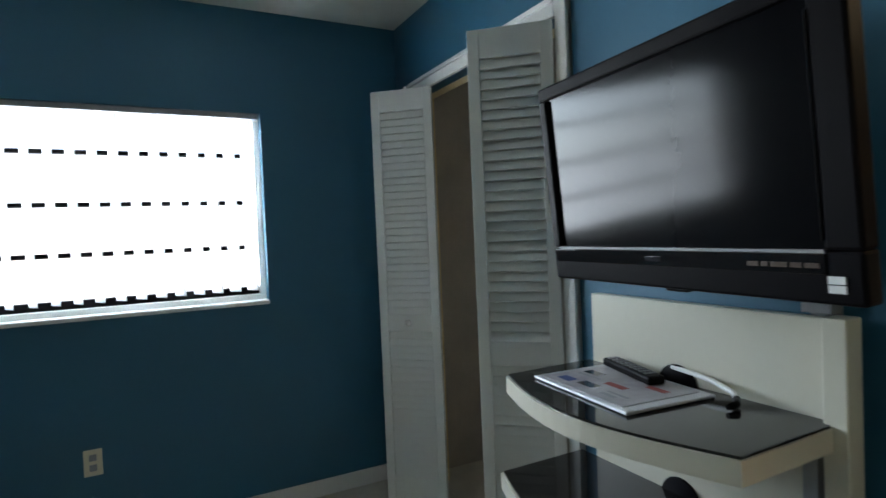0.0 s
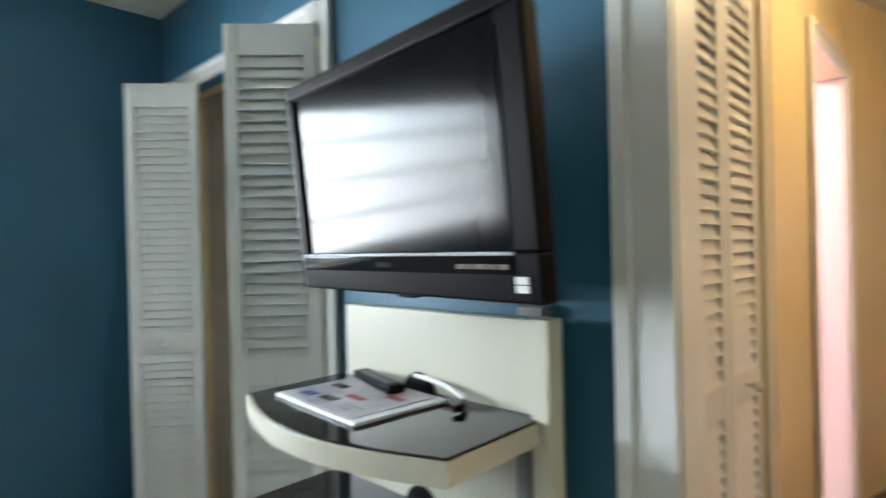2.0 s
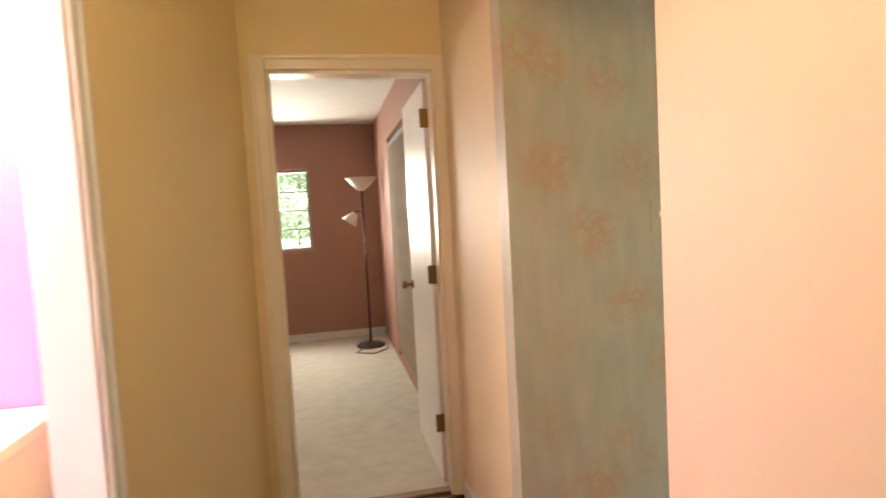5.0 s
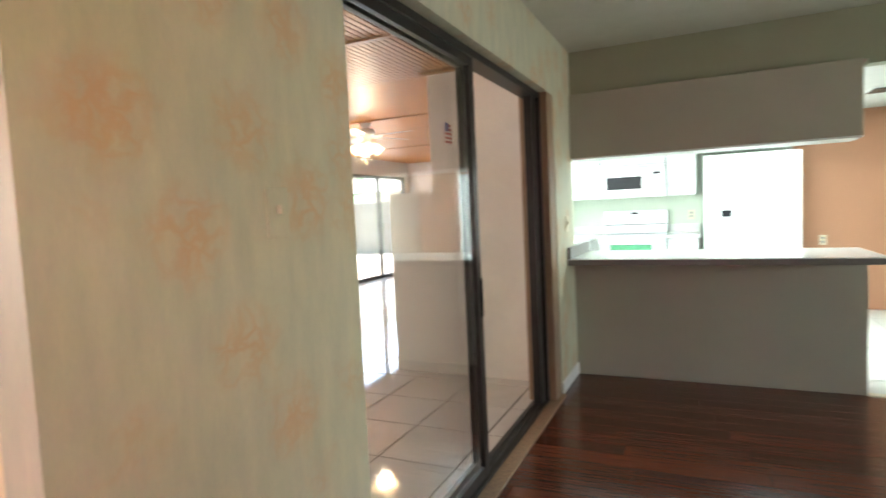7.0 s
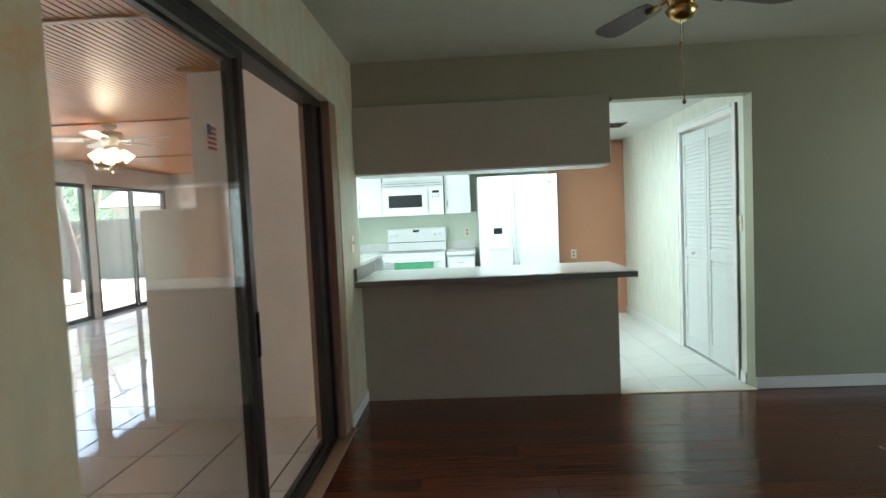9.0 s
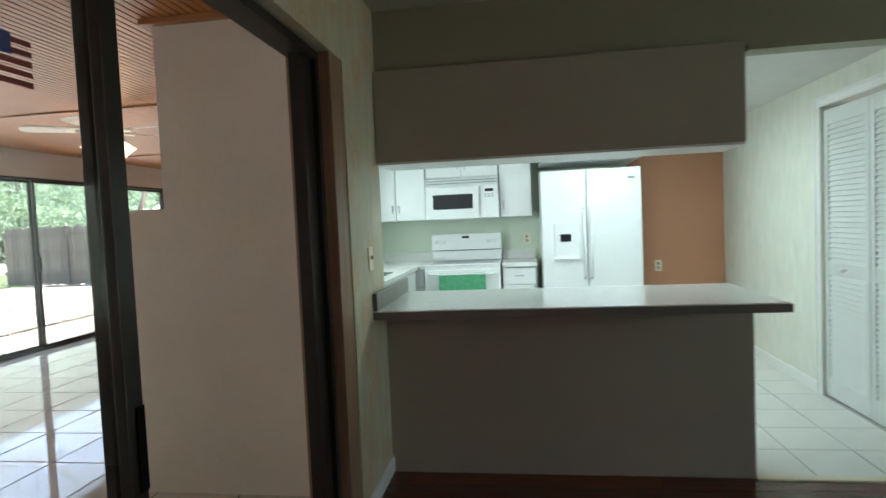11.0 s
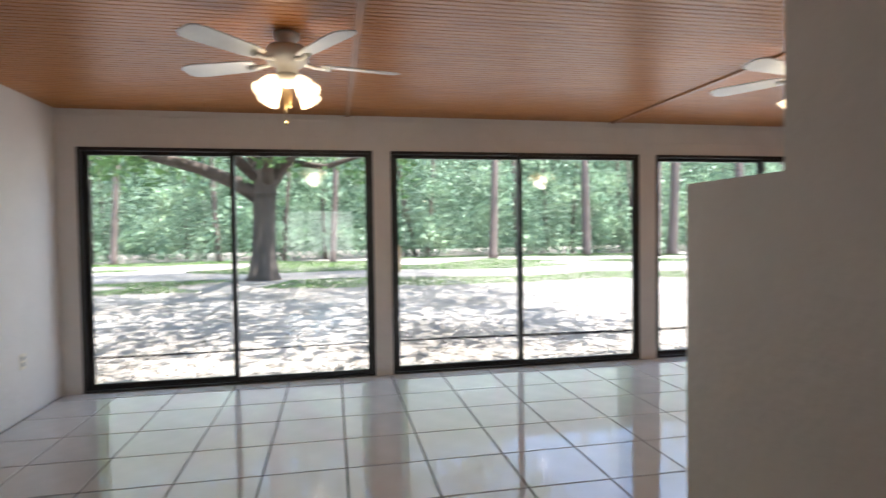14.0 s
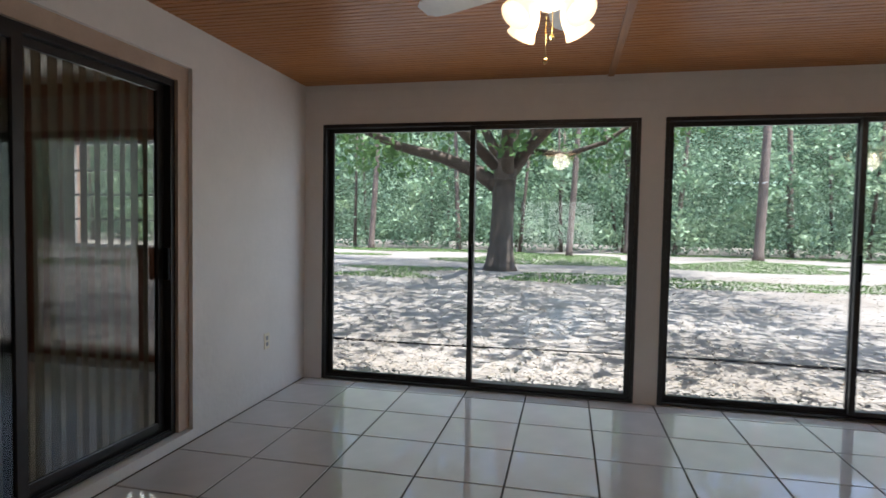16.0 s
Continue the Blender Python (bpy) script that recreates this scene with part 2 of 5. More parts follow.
OAKW = mat("raw_wood_block", (0.38, 0.25, 0.13), 0.6, vary=0.25, scale=8, stretch=(1, 1, 8), bump=0.2)
GLASS = glassy("window_glass")
GLASSD = glassy("tinted_door_glass", (0.62, 0.62, 0.58), base_gloss=0.06)
BARK = mat("oak_bark", (0.115, 0.085, 0.065), 0.9, vary=0.35, scale=4, stretch=(3, 3, 0.7), bump=1.0, bscale=12)
PBARK = mat("pine_bark", (0.20, 0.15, 0.125), 0.9, vary=0.3, scale=4, stretch=(3, 3, 0.8), bump=1.0, bscale=10)
FENCEM = mat("weathered_fence_wood", (0.25, 0.22, 0.19), 0.85, vary=0.3, scale=5, stretch=(6, 6, 0.6), bump=0.4, rnd=0.5)
SHINGLE = mat("grey_roof_shingle", (0.24, 0.22, 0.21), 0.9, vary=0.2, scale=10, bump=0.5)
SIDING = mat("pale_house_siding", (0.55, 0.53, 0.48), 0.7, vary=0.1)
GROUND = mat("leaf_litter_ground", (0.31, 0.28, 0.255), 0.95, vary=0.3, scale=0.5, color2=(0.15, 0.125, 0.10), bump=0.8, bscale=14, gscale=7)
GRASSM = mat("green_grass_blades", (0.12, 0.22, 0.045), 0.8, vary=0.3, scale=0.8, bump=0)
LITTER = mat("dry_oak_leaves", (0.36, 0.31, 0.25), 0.85, vary=0.4, scale=55, color2=(0.09, 0.065, 0.045), bump=0)


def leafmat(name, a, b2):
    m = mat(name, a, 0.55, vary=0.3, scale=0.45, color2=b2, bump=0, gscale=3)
    nt = m.node_tree
    b = nt.nodes["Principled BSDF"]
    tl, mx = nt.nodes.new("ShaderNodeBsdfTranslucent"), nt.nodes.new("ShaderNodeMixShader")
    nt.links.new(b.inputs["Base Color"].links[0].from_socket, tl.inputs["Color"])
    mx.inputs[0].default_value = 0.35
    nt.links.new(b.outputs[0], mx.inputs[1])
    nt.links.new(tl.outputs[0], mx.inputs[2])
    nt.links.new(mx.outputs[0], nt.nodes["Material Output"].inputs["Surface"])
    return m


LEAF1 = leafmat("oak_leaf", (0.17, 0.29, 0.09), (0.06, 0.13, 0.04))
# pale and dark greens paint the highlights and deep shade of the woods
LEAF2 = leafmat("light_shade_painted_leaf", (0.34, 0.46, 0.30), (0.03, 0.075, 0.05))
LEAF3 = leafmat("highlight_painted_leaf", (0.44, 0.53, 0.33), (0.10, 0.21, 0.13))

# ---------------- mesh helpers ----------------
def box(bm, x0, y0, z0, x1, y1, z1, bev=0.0):
    ps = [bm.verts.new((x, y, z)) for z in (z0, z1) for y in (y0, y1) for x in (x0, x1)]
    fs = [bm.faces.new([ps[i] for i in q]) for q in ((0, 2, 3, 1), (4, 5, 7, 6), (0, 1, 5, 4), (2, 6, 7, 3), (0, 4, 6, 2), (1, 3, 7, 5))]
    if bev:
        es = list({e for f in fs for e in f.edges})
        bmesh.ops.bevel(bm, geom=es, offset=bev, segments=2, affect="EDGES", profile=0.5)
    return bm


def B(*a, bev=0.0):
    return box(bmesh.new(), *a, bev=bev)


def lathe(bm, prof, n=20, at=(0, 0, 0), m=None):
    """Turn a profile of (radius, height) about z."""
    rings = []
    for r, z in prof:
        ring = []
        for i in range(n):
            a = 2 * math.pi * i / n
            v = Vector((r * math.cos(a), r * math.sin(a), z))
            v = (m @ v if m else v) + Vector(at)
            ring.append(bm.verts.new(v))
        rings.append(ring)
    for p, q in zip(rings, rings[1:]):
        for i in range(n):
            f = bm.faces.new((p[i], p[(i + 1) % n], q[(i + 1) % n], q[i]))
            f.smooth = True
    bm.faces.new(rings[0][::-1])
    bm.faces.new(rings[-1])
    return bm


def tube(bm, pts, radii, n=8):
    """A round tube along points."""
    pts = [Vector(p) for p in pts]
    rings = []
    for i, p in enumerate(pts):
        d = (pts[min(i + 1, len(pts) - 1)] - pts[max(i - 1, 0)]).normalized()
        s = d.orthogonal().normalized() if abs(d.z) > 0.9 else d.cross(Vector((0, 0, 1))).normalized()
        u = s.cross(d)
        r = radii[i] if isinstance(radii, (list, tuple)) else radii
        rings.append([bm.verts.new(p + (s * math.cos(2 * math.pi * k / n) + u * math.sin(2 * math.pi * k / n)) * r) for k in range(n)])
    for p, q in zip(rings, rings[1:]):
        for k in range(n):
            f = bm.faces.new((p[k], p[(k + 1) % n], q[(k + 1) % n], q[k]))
            f.smooth = True
    bm.faces.new(rings[0][::-1])
    bm.faces.new(rings[-1])
    return bm


def mesh_of(name, bm, material):
    me = bpy.data.meshes.new(name)
    bmesh.ops.recalc_face_normals(bm, faces=bm.faces)
    bm.to_mesh(me)
    bm.free()
    me.materials.append(material)
    return me


def part(name, bm, material, parent, label="", loc=None, rot=None):
    ob = new(name, mesh_of(name, bm, material))
    ob.parent = parent
    if loc is not None:
        ob.location = loc
    if rot is not None:
        ob.rotation_euler = [radians(a) for a in rot]
    return tagged(ob, label)


def piece(name, me, parent, loc, rot=(0, 0, 0)):
    ob = new(name, me)
    ob.parent, ob.location, ob.rotation_euler = parent, loc, rot
    return ob


def thing(name, loc, label, category, group="", kind="", rz=0.0):
    ob = new(name)
    ob.location, ob.rotation_euler = loc, (0, 0, radians(rz))
    return tagged(ob, label, category, group, kind)


def struct(name, bm, material, label, category="wall"):
    return tagged(new(name, mesh_of(name, bm, material)), label, category, kind="structure")


def wall_x(bm, x0, x1, y0, y1, z0, z1, holes=()):
    """Wall along y between x0 and x1 with holes (ya, yb, za, zb)."""
    ys = sorted(holes)
    y = y0
    for a, b, c, d in ys:
        if a > y:
            box(bm, x0, y, z0, x1, a, z1)
        if c > z0:
            box(bm, x0, a, z0, x1, b, c)
        if d < z1:
            box(bm, x0, a, d, x1, b, z1)
        y = b
    if y < y1:
        box(bm, x0, y, z0, x1, y1, z1)
    return bm


def wall_y(bm, y0, y1, x0, x1, z0, z1, holes=()):
    x = x0
    for a, b, c, d in sorted(holes):
        if a > x:
            box(bm, x, y0, z0, a, y1, z1)
        if c > z0:
            box(bm, a, y0, z0, b, y1, c)
        if d < z1:
            box(bm, a, y0, d, b, y1, z1)
        x = b
    if x < x1:
        box(bm, x, y0, z0, x1, y1, z1)
    return bm

# ---------------- setting ----------------
H = 2.44
bm = bmesh.new()
wall_x(bm, -2.61, -2.46, -5.4, -2.2, 0, H, [(-4.9, -3.06, 1.03, 1.945)])
struct("wall_bedroom_west", bm, TEAL, "deep teal painted bedroom wall with a window")
struct("wall_bedroom_north", wall_y(bmesh.new(), -2.33, -2.27, -2.46, 2.0, 0, H, [(-2.25, -1.1, 0, 2.03), (0.03, 0.88, 0, 2.04)]), TEAL, "deep teal painted wall with closet and doorway")
struct("wall_hall_south", wall_y(bmesh.new(), -2.27, -2.21, -2.46, 1.24, 0, H, [(-2.25, -1.1, 0, 2.03), (0.03, 0.88, 0, 2.04)]), YELLOW, "yellow painted back of the bedroom wall")
struct("wall_bedroom_south", B(-2.61, -5.52, 0, 2.12, -5.4, H), TEAL, "deep teal painted bedroom wall")
struct("wall_bedroom_east", B(2.0, -5.4, 0, 2.12, -2.2, H), TEAL, "deep teal painted bedroom wall")
bm = bmesh.new()
box(bm, -2.46, -1.7, 0, -0.9, -1.62, H)
box(bm, -2.46, -2.21, 0, -2.38, -1.7, H)
box(bm, -0.98, -2.21, 0, -0.9, -1.7, H)
struct("wall_closet", bm, mat("beige_closet_paint", (0.52, 0.46, 0.38), 0.6), "beige painted inside of the bedroom closet")
bm = wall_x(bmesh.new(), -0.12, 0.0, -2.21, -0.12, 0, H, [(-2.205, -1.64, 0, 2.03), (-0.95, -0.2, 0, 2.03)])
vs = [bm.verts.new((x, y, z)) for z in (0, H) for x, y in ((-0.12, -0.12), (0.0, -0.12), (0.26, 0.87), (-0.12, 0.87))]
for q in ((0, 1, 2, 3), (4, 7, 6, 5), (0, 4, 5, 1), (1, 5, 6, 2), (2, 6, 7, 3), (3, 7, 4, 0)):
    bm.faces.new([vs[i] for i in q])
struct("wall_hall_west", bm, YELLOW, "warm yellow painted hall wall")
bm = bmesh.new()
box(bm, 1.055, -2.21, 0, 1.10, -1.0, H)
box(bm, 1.055, -1.0, 2.1, 1.15, 0.0, H)
struct("wall_hall_east", bm, PEACH, "peach painted hall wall beside the opening")
struct("wall_hall_stub", B(1.16, 0.1, 0, 1.24, 0.87, H), CREAMWALL, "glossy cream wall stub beside the hall door")
struct("wall_hall_end", wall_y(bmesh.new(), 0.87, 0.92, 0.26, 1.24, 0, H, [(0.366, 1.11, 0, 2.035)]), YELLOW, "warm yellow hall end wall with a doorway")
struct("wall_mauve_south", wall_y(bmesh.new(), 0.92, 0.97, -1.9, 1.24, 0, H, [(0.366, 1.11, 0, 2.035)]), MAUVE, "dusty mauve painted wall with a doorway")
struct("wall_mauve_north", wall_y(bmesh.new(), 4.8, 4.92, -1.9, 1.24, 0, H, [(-0.75, 0.43, 1.04, 1.945)]), MAUVE, "dusty mauve painted wall with a window")
struct("wall_mauve_west", B(-2.0, 0.9, 0, -1.9, 4.9, H), MAUVE, "dusty mauve painted wall")
struct("wall_mauve_east", wall_x(bmesh.new(), 1.19, 1.24, 0.97, 4.8, 0, H, [(1.62, 3.54, 0.05, 2.09)]), MAUVE, "dusty mauve painted wall with a glass door")
bm = bmesh.new()
box(bm, -2.0, -1.62, 0, -0.12, -1.5, H)
box(bm, -2.0, 0.3, 0, -0.12, 0.42, H)
box(bm, -2.1, -1.62, 0, -2.0, 0.42, H)
struct("wall_bathroom", bm, PINK, "bright pink painted bathroom walls")
struct("wall_closet_hall", B(-0.75, -1.5, 0, -0.12, -1.44, H), WHITE, "white inside of the hall closet")

# living room
struct("wall_living_north", wall_y(bmesh.new(), 0, 0.1, 1.16, 5.0, 0, H, [(2.02, 4.45, 0, 2.04)]), WALLP, "faded green floral wallpaper wall round the sliding door")
bm = wall_x(bmesh.new(), 5.0, 5.12, -7.1, 0.1, 0, H, [(-2.79, -1.84, 0, 2.09), (-1.84, 0.1, 0, 2.12)])
struct("wall_living_east", bm, OLIVE, "grey-green painted wall above and beside the kitchen pass")
struct("wall_peninsula", B(5.0, -1.84, 0, 5.12, 0.1, 0.868), TAUPE, "plain taupe half wall under the kitchen counter")
struct("wall_living_west", B(1.10, -7.1, 0, 1.13, -1.0, H), OLIVE, "grey-green painted living room wall")
struct("header_hall_opening", B(1.15, -1.0, 2.1, 1.24, 0.0, H), OLIVE, "grey-green header over the hall opening")
# unseen wall; its window is added to let the fill in
struct("wall_living_south", wall_y(bmesh.new(), -7.2, -7.1, 1.10, 5.12, 0, H, [(2.2, 4.2, 0.8, 2.0)]), OLIVE, "unseen grey-green living room wall with an added window opening")
# kitchen
struct("wall_kitchen_south", wall_y(bmesh.new(), -2.91, -2.79, 5.12, 8.32, 0, 2.3, [(5.27, 6.3, 0, 2.0)]), WALLK, "pale brushed wallpaper wall with a louvred closet")
struct("wall_kitchen_closet", B(5.12, -3.6, 0, 6.5, -3.5, 2.3), WHITE, "white back of the kitchen closet")
struct("wall_kitchen_east", B(8.2, -1.84, 0, 8.32, 1.0, 2.3), MINT, "pale green painted kitchen wall")
struct("wall_kitchen_orange", B(8.21, -2.79, 0, 8.33, -1.84, 2.3), ORANGE, "terracotta painted wall beyond the refrigerator")
struct("wall_kitchen_north", wall_y(bmesh.new(), 0.9, 0.97, 4.82, 8.32, 0, 2.39, [(5.6, 7.2, 1.05, 1.95)]), MINT, "pale green painted kitchen wall with a window")
struct("ceiling_kitchen", B(5.12, -3.6, 2.2, 8.32, 0.97, 2.3), CEIL, "white textured low kitchen ceiling", "ceiling")
# sunroom
struct("wall_sunroom_south", wall_y(bmesh.new(), 0.1, 0.2, 1.24, 4.82, 0, 2.5, [(2.02, 4.45, 0, 2.04)]), STUCCO, "cream stucco wall round the sliding door")
struct("wall_sunroom_southeast", wall_y(bmesh.new(), 0.97, 1.04, 4.82, 11.9, 0, 2.5, [(5.6, 7.2, 1.05, 1.95)]), STUCCO, "cream stucco wall behind the kitchen")
bm = B(4.70, 0.2, 0, 4.82, 1.04, 2.5)
box(bm, 4.70, 1.04, 0, 4.82, 1.43, 1.46)
struct("wall_partition", bm, STUCCO, "cream partition wall stepping down to a half wall")
struct("wall_sunroom_west", wall_x(bmesh.new(), 1.24, 1.36, 0.2, 5.12, 0, 2.5, [(1.62, 3.60, 0.06, 2.145)]), STUCCO, "cream stucco wall round a dark sliding door")
BAYS = [(1.52, 3.97), (4.135, 6.64), (6.83, 9.32), (9.5, 11.6)]
struct("wall_sunroom_north", wall_y(bmesh.new(), 5.02, 5.12, 1.36, 11.9, -0.1, 2.5, [(a, b, 0.004, 2.075) for a, b in BAYS]), STUCCO, "cream posts and header between the glass doors")
bm = bmesh.new()
for z in (2.19, 2.335):
    box(bm, 1.36, 5.012, z, 11.8, 5.02, z + 0.004)
struct("trim_header", bm, STUCCO, "thin board joints on the cream header", "trim")
struct("wall_sunroom_east", B(11.8, 0.97, 0, 11.9, 5.12, 2.5), STUCCO, "cream stucco wall")
# ceilings
struct("ceiling_bedroom", B(-2.61, -5.5, H, 2.1, -2.2, H + 0.08), CEIL, "white textured bedroom ceiling", "ceiling")
struct("ceiling_hall", B(-2.2, -2.2, H, 1.12, 0.9, H + 0.08), CEIL, "white textured hall ceiling", "ceiling")
struct("ceiling_stub", B(1.12, 0.1, H, 1.24, 0.9, H + 0.08), CEIL, "white textured hall ceiling", "ceiling")
struct("ceiling_mauve", B(-2.0, 0.9, H, 1.3, 4.95, H + 0.08), CEIL, "white textured bedroom ceiling", "ceiling")
struct("ceiling_living", B(1.12, -7.2, H, 5.12, 0.1, H + 0.08), mat("dull_cream_ceiling", (0.52, 0.51, 0.42), 0.8, vary=0.05, scale=8, bump=0.9, bscale=110), "dull cream textured living room ceiling", "ceiling")
bm = B(1.24, 0.1, 2.415, 11.9, 5.12, 2.5)
y = 0.2
while y < 5.0:
    box(bm, 1.36, y + 0.005, 2.39, 11.8, y + 0.042, 2.415)
    y += 0.047
struct("ceiling_sunroom", bm, BEAD, "varnished orange-brown beadboard ceiling", "ceiling")
for bx in (3.75, 6.35, 8.95):
    struct("batten", B(bx - 0.022, 0.2, 2.376, bx + 0.022, 5.02, 2.39, bev=0.003), BATTEN, "pine batten over a ceiling seam", "trim")
struct("trim_partition_cap", B(4.66, 0.2, 2.36, 4.86, 1.09, 2.389, bev=0.004), BATTEN, "pine trim on top of the partition", "trim")
# floor slabs
struct("floor_bedroom", B(-2.61, -5.5, -0.1, 2.1, -2.27, 0.0), CARPET, "beige carpet", "floor")
struct("floor_mauve", B(-2.0, 0.95, -0.1, 1.24, 4.9, 0.004), CARPET, "cream carpet", "floor")
struct("floor_bathroom", B(-2.1, -2.27, -0.1, 0.0, 0.42, -0.004), KTILE, "white bathroom and closet floor", "floor")
struct("floor_closet", B(-2.4, -2.27, -0.003, -1.0, -1.62, 0.004), CARPET, "beige carpet inside the closet", "floor")
floor_living = struct("floor_living", B(0.0, -7.2, -0.1, 5.0, 0.04, -0.006), mat("dark_underlay", (0.02, 0.008, 0.005), 0.6), "dark red laminate plank floor", "floor")
floor_hall = struct("floor_hall", B(0.06, 0.04, -0.1, 1.24, 0.95, -0.006), mat("dark_underlay_hall", (0.02, 0.008, 0.005), 0.6), "dark red laminate plank floor of the hall", "floor")
floor_sunroom = struct("floor_sunroom", B(1.24, 0.1, -0.1, 11.9, 5.02, -0.004), GROUT, "glossy cream floor tiles with dark joints", "floor")
floor_kitchen = struct("floor_kitchen", B(5.0, -3.6, -0.1, 8.3, 0.95, -0.004), KGROUT, "white square kitchen floor tiles", "floor")


def skirting(pts, material=WHITE, h=0.085):
    for x0, y0, x1, y1 in pts:
        struct("baseboard", B(x0, y0, 0.002, x1, y1, h, bev=0.004), material, "narrow white painted baseboard", "baseboard")


skirting([(-2.46, -5.4, -2.447, -2.33), (-2.447, -2.343, -2.33, -2.33), (4.45, -0.012, 5.0, 0.0), (4.988, -7.1, 5.0, -2.79), (1.16, -0.014, 2.02, 0.0), (1.042, -2.2, 1.055, -1.0), (1.147, 0.0, 1.16, 0.84)])
skirting([(-1.9, 4.787, 1.19, 4.8), (6.36, -2.79, 8.2, -2.777), (5.12, -2.79, 5.2, -2.777)])
struct("threshold", B(4.97, -2.79, -0.004, 5.03, -1.84, 0.008, bev=0.003), CREAMTRIM, "pale wooden threshold strip at the kitchen", "trim")
struct("threshold", B(0.366, 0.9, -0.004, 1.11, 0.95, 0.010, bev=0.003), JAMB, "wooden threshold strip under the hall door", "trim")


def casing(name, axis, at, a, b, top, w, proud, material, label, into=1):
    """Door trim on a wall face: two legs and a head. axis 'x': the wall runs along x at y = at."""
    t = thing(name, (0, 0, 0), label, "door casing", kind="structure")
    lo, hi = sorted((at, at + proud * into))
    lo2, hi2 = sorted((at, at + proud * 1.5 * into))
    for nm, u0, u1, z0, z1 in (("jamb_leg", a - w, a, 0.002, top + w), ("jamb_leg", b, b + w, 0.002, top + w), ("head", a, b, top, top + w)):
        bm = bmesh.new()
        strips = ((u0, u1, lo, hi),)
        for s0, s1, p, q in strips:
            if axis == "x":
                box(bm, s0, p, z0, s1, q, z1, bev=0.004)
            else:
                box(bm, p, s0, z0, q, s1, z1, bev=0.004)
        # raised outer bead
        o0, o1 = (u0, u0 + w * 0.3) if nm == "jamb_leg" and u0 < a else (u1 - w * 0.3, u1)
        if nm == "head":
            if axis == "x":
                box(bm, u0, lo2, z1 - w * 0.3, u1, hi2, z1, bev=0.003)
            else:
                box(bm, lo2, u0, z1 - w * 0.3, hi2, u1, z1, bev=0.003)
        elif axis == "x":
            box(bm, o0, lo2, z0, o1, hi2, z1, bev=0.003)
        else:
            box(bm, lo2, o0, z0, hi2, o1, z1, bev=0.003)
        part(nm, bm, material, t)
    return t


casing("door_casing", "x", -2.33, -2.25, -1.1, 2.03, 0.065, 0.018, WHITE, "white painted trim round the closet", -1)
casing("door_casing", "x", -2.33, 0.03, 0.88, 2.04, 0.12, 0.02, WHITE, "white fluted trim round the bedroom doorway", -1)
casing("door_casing", "x", 0.87, 0.366, 1.11, 2.035, 0.065, 0.016, CREAMTRIM, "cream painted trim round the hall end door", -1)
casing("door_casing", "y", 0.0, -2.205, -1.64, 2.03, 0.05, 0.016, CREAMTRIM, "cream painted trim round the louvred hall closet", 1)
casing("door_casing", "y", 0.0, -0.95, -0.2, 2.03, 0.06, 0.016, WHITE, "white painted trim round the bathroom doorway", 1)
casing("door_casing", "x", -2.79, 5.27, 6.3, 2.0, 0.065, 0.016, WHITE, "white painted trim round the kitchen closet", 1)
bm = bmesh.new()
box(bm, 0.02, -2.33, 0, 0.032, -2.21, 2.04)
box(bm, 0.878, -2.33, 0, 0.89, -2.21, 2.04)
box(bm, 0.02, -2.33, 2.028, 0.89, -2.21, 2.04)
struct("door_lining", bm, WHITE, "white painted door lining of the bedroom doorway", "trim")
bm = bmesh.new()
box(bm, -0.12, -0.952, 0, 0.0, -0.94, 2.03)
box(bm, -0.12, -0.21, 0, 0.0, -0.198, 2.03)
struct("door_lining", bm, WHITE, "white painted door lining of the bathroom doorway", "trim")
bm = bmesh.new()
box(bm, 0.364, 0.87, 0, 0.378, 0.97, 2.035)
box(bm, 1.098, 0.87, 0, 1.112, 0.97, 2.035)
box(bm, 0.378, 0.87, 2.02, 1.098, 0.97, 2.035)
struct("door_lining", bm, CREAMTRIM, "cream painted door lining of the hall end door", "trim")

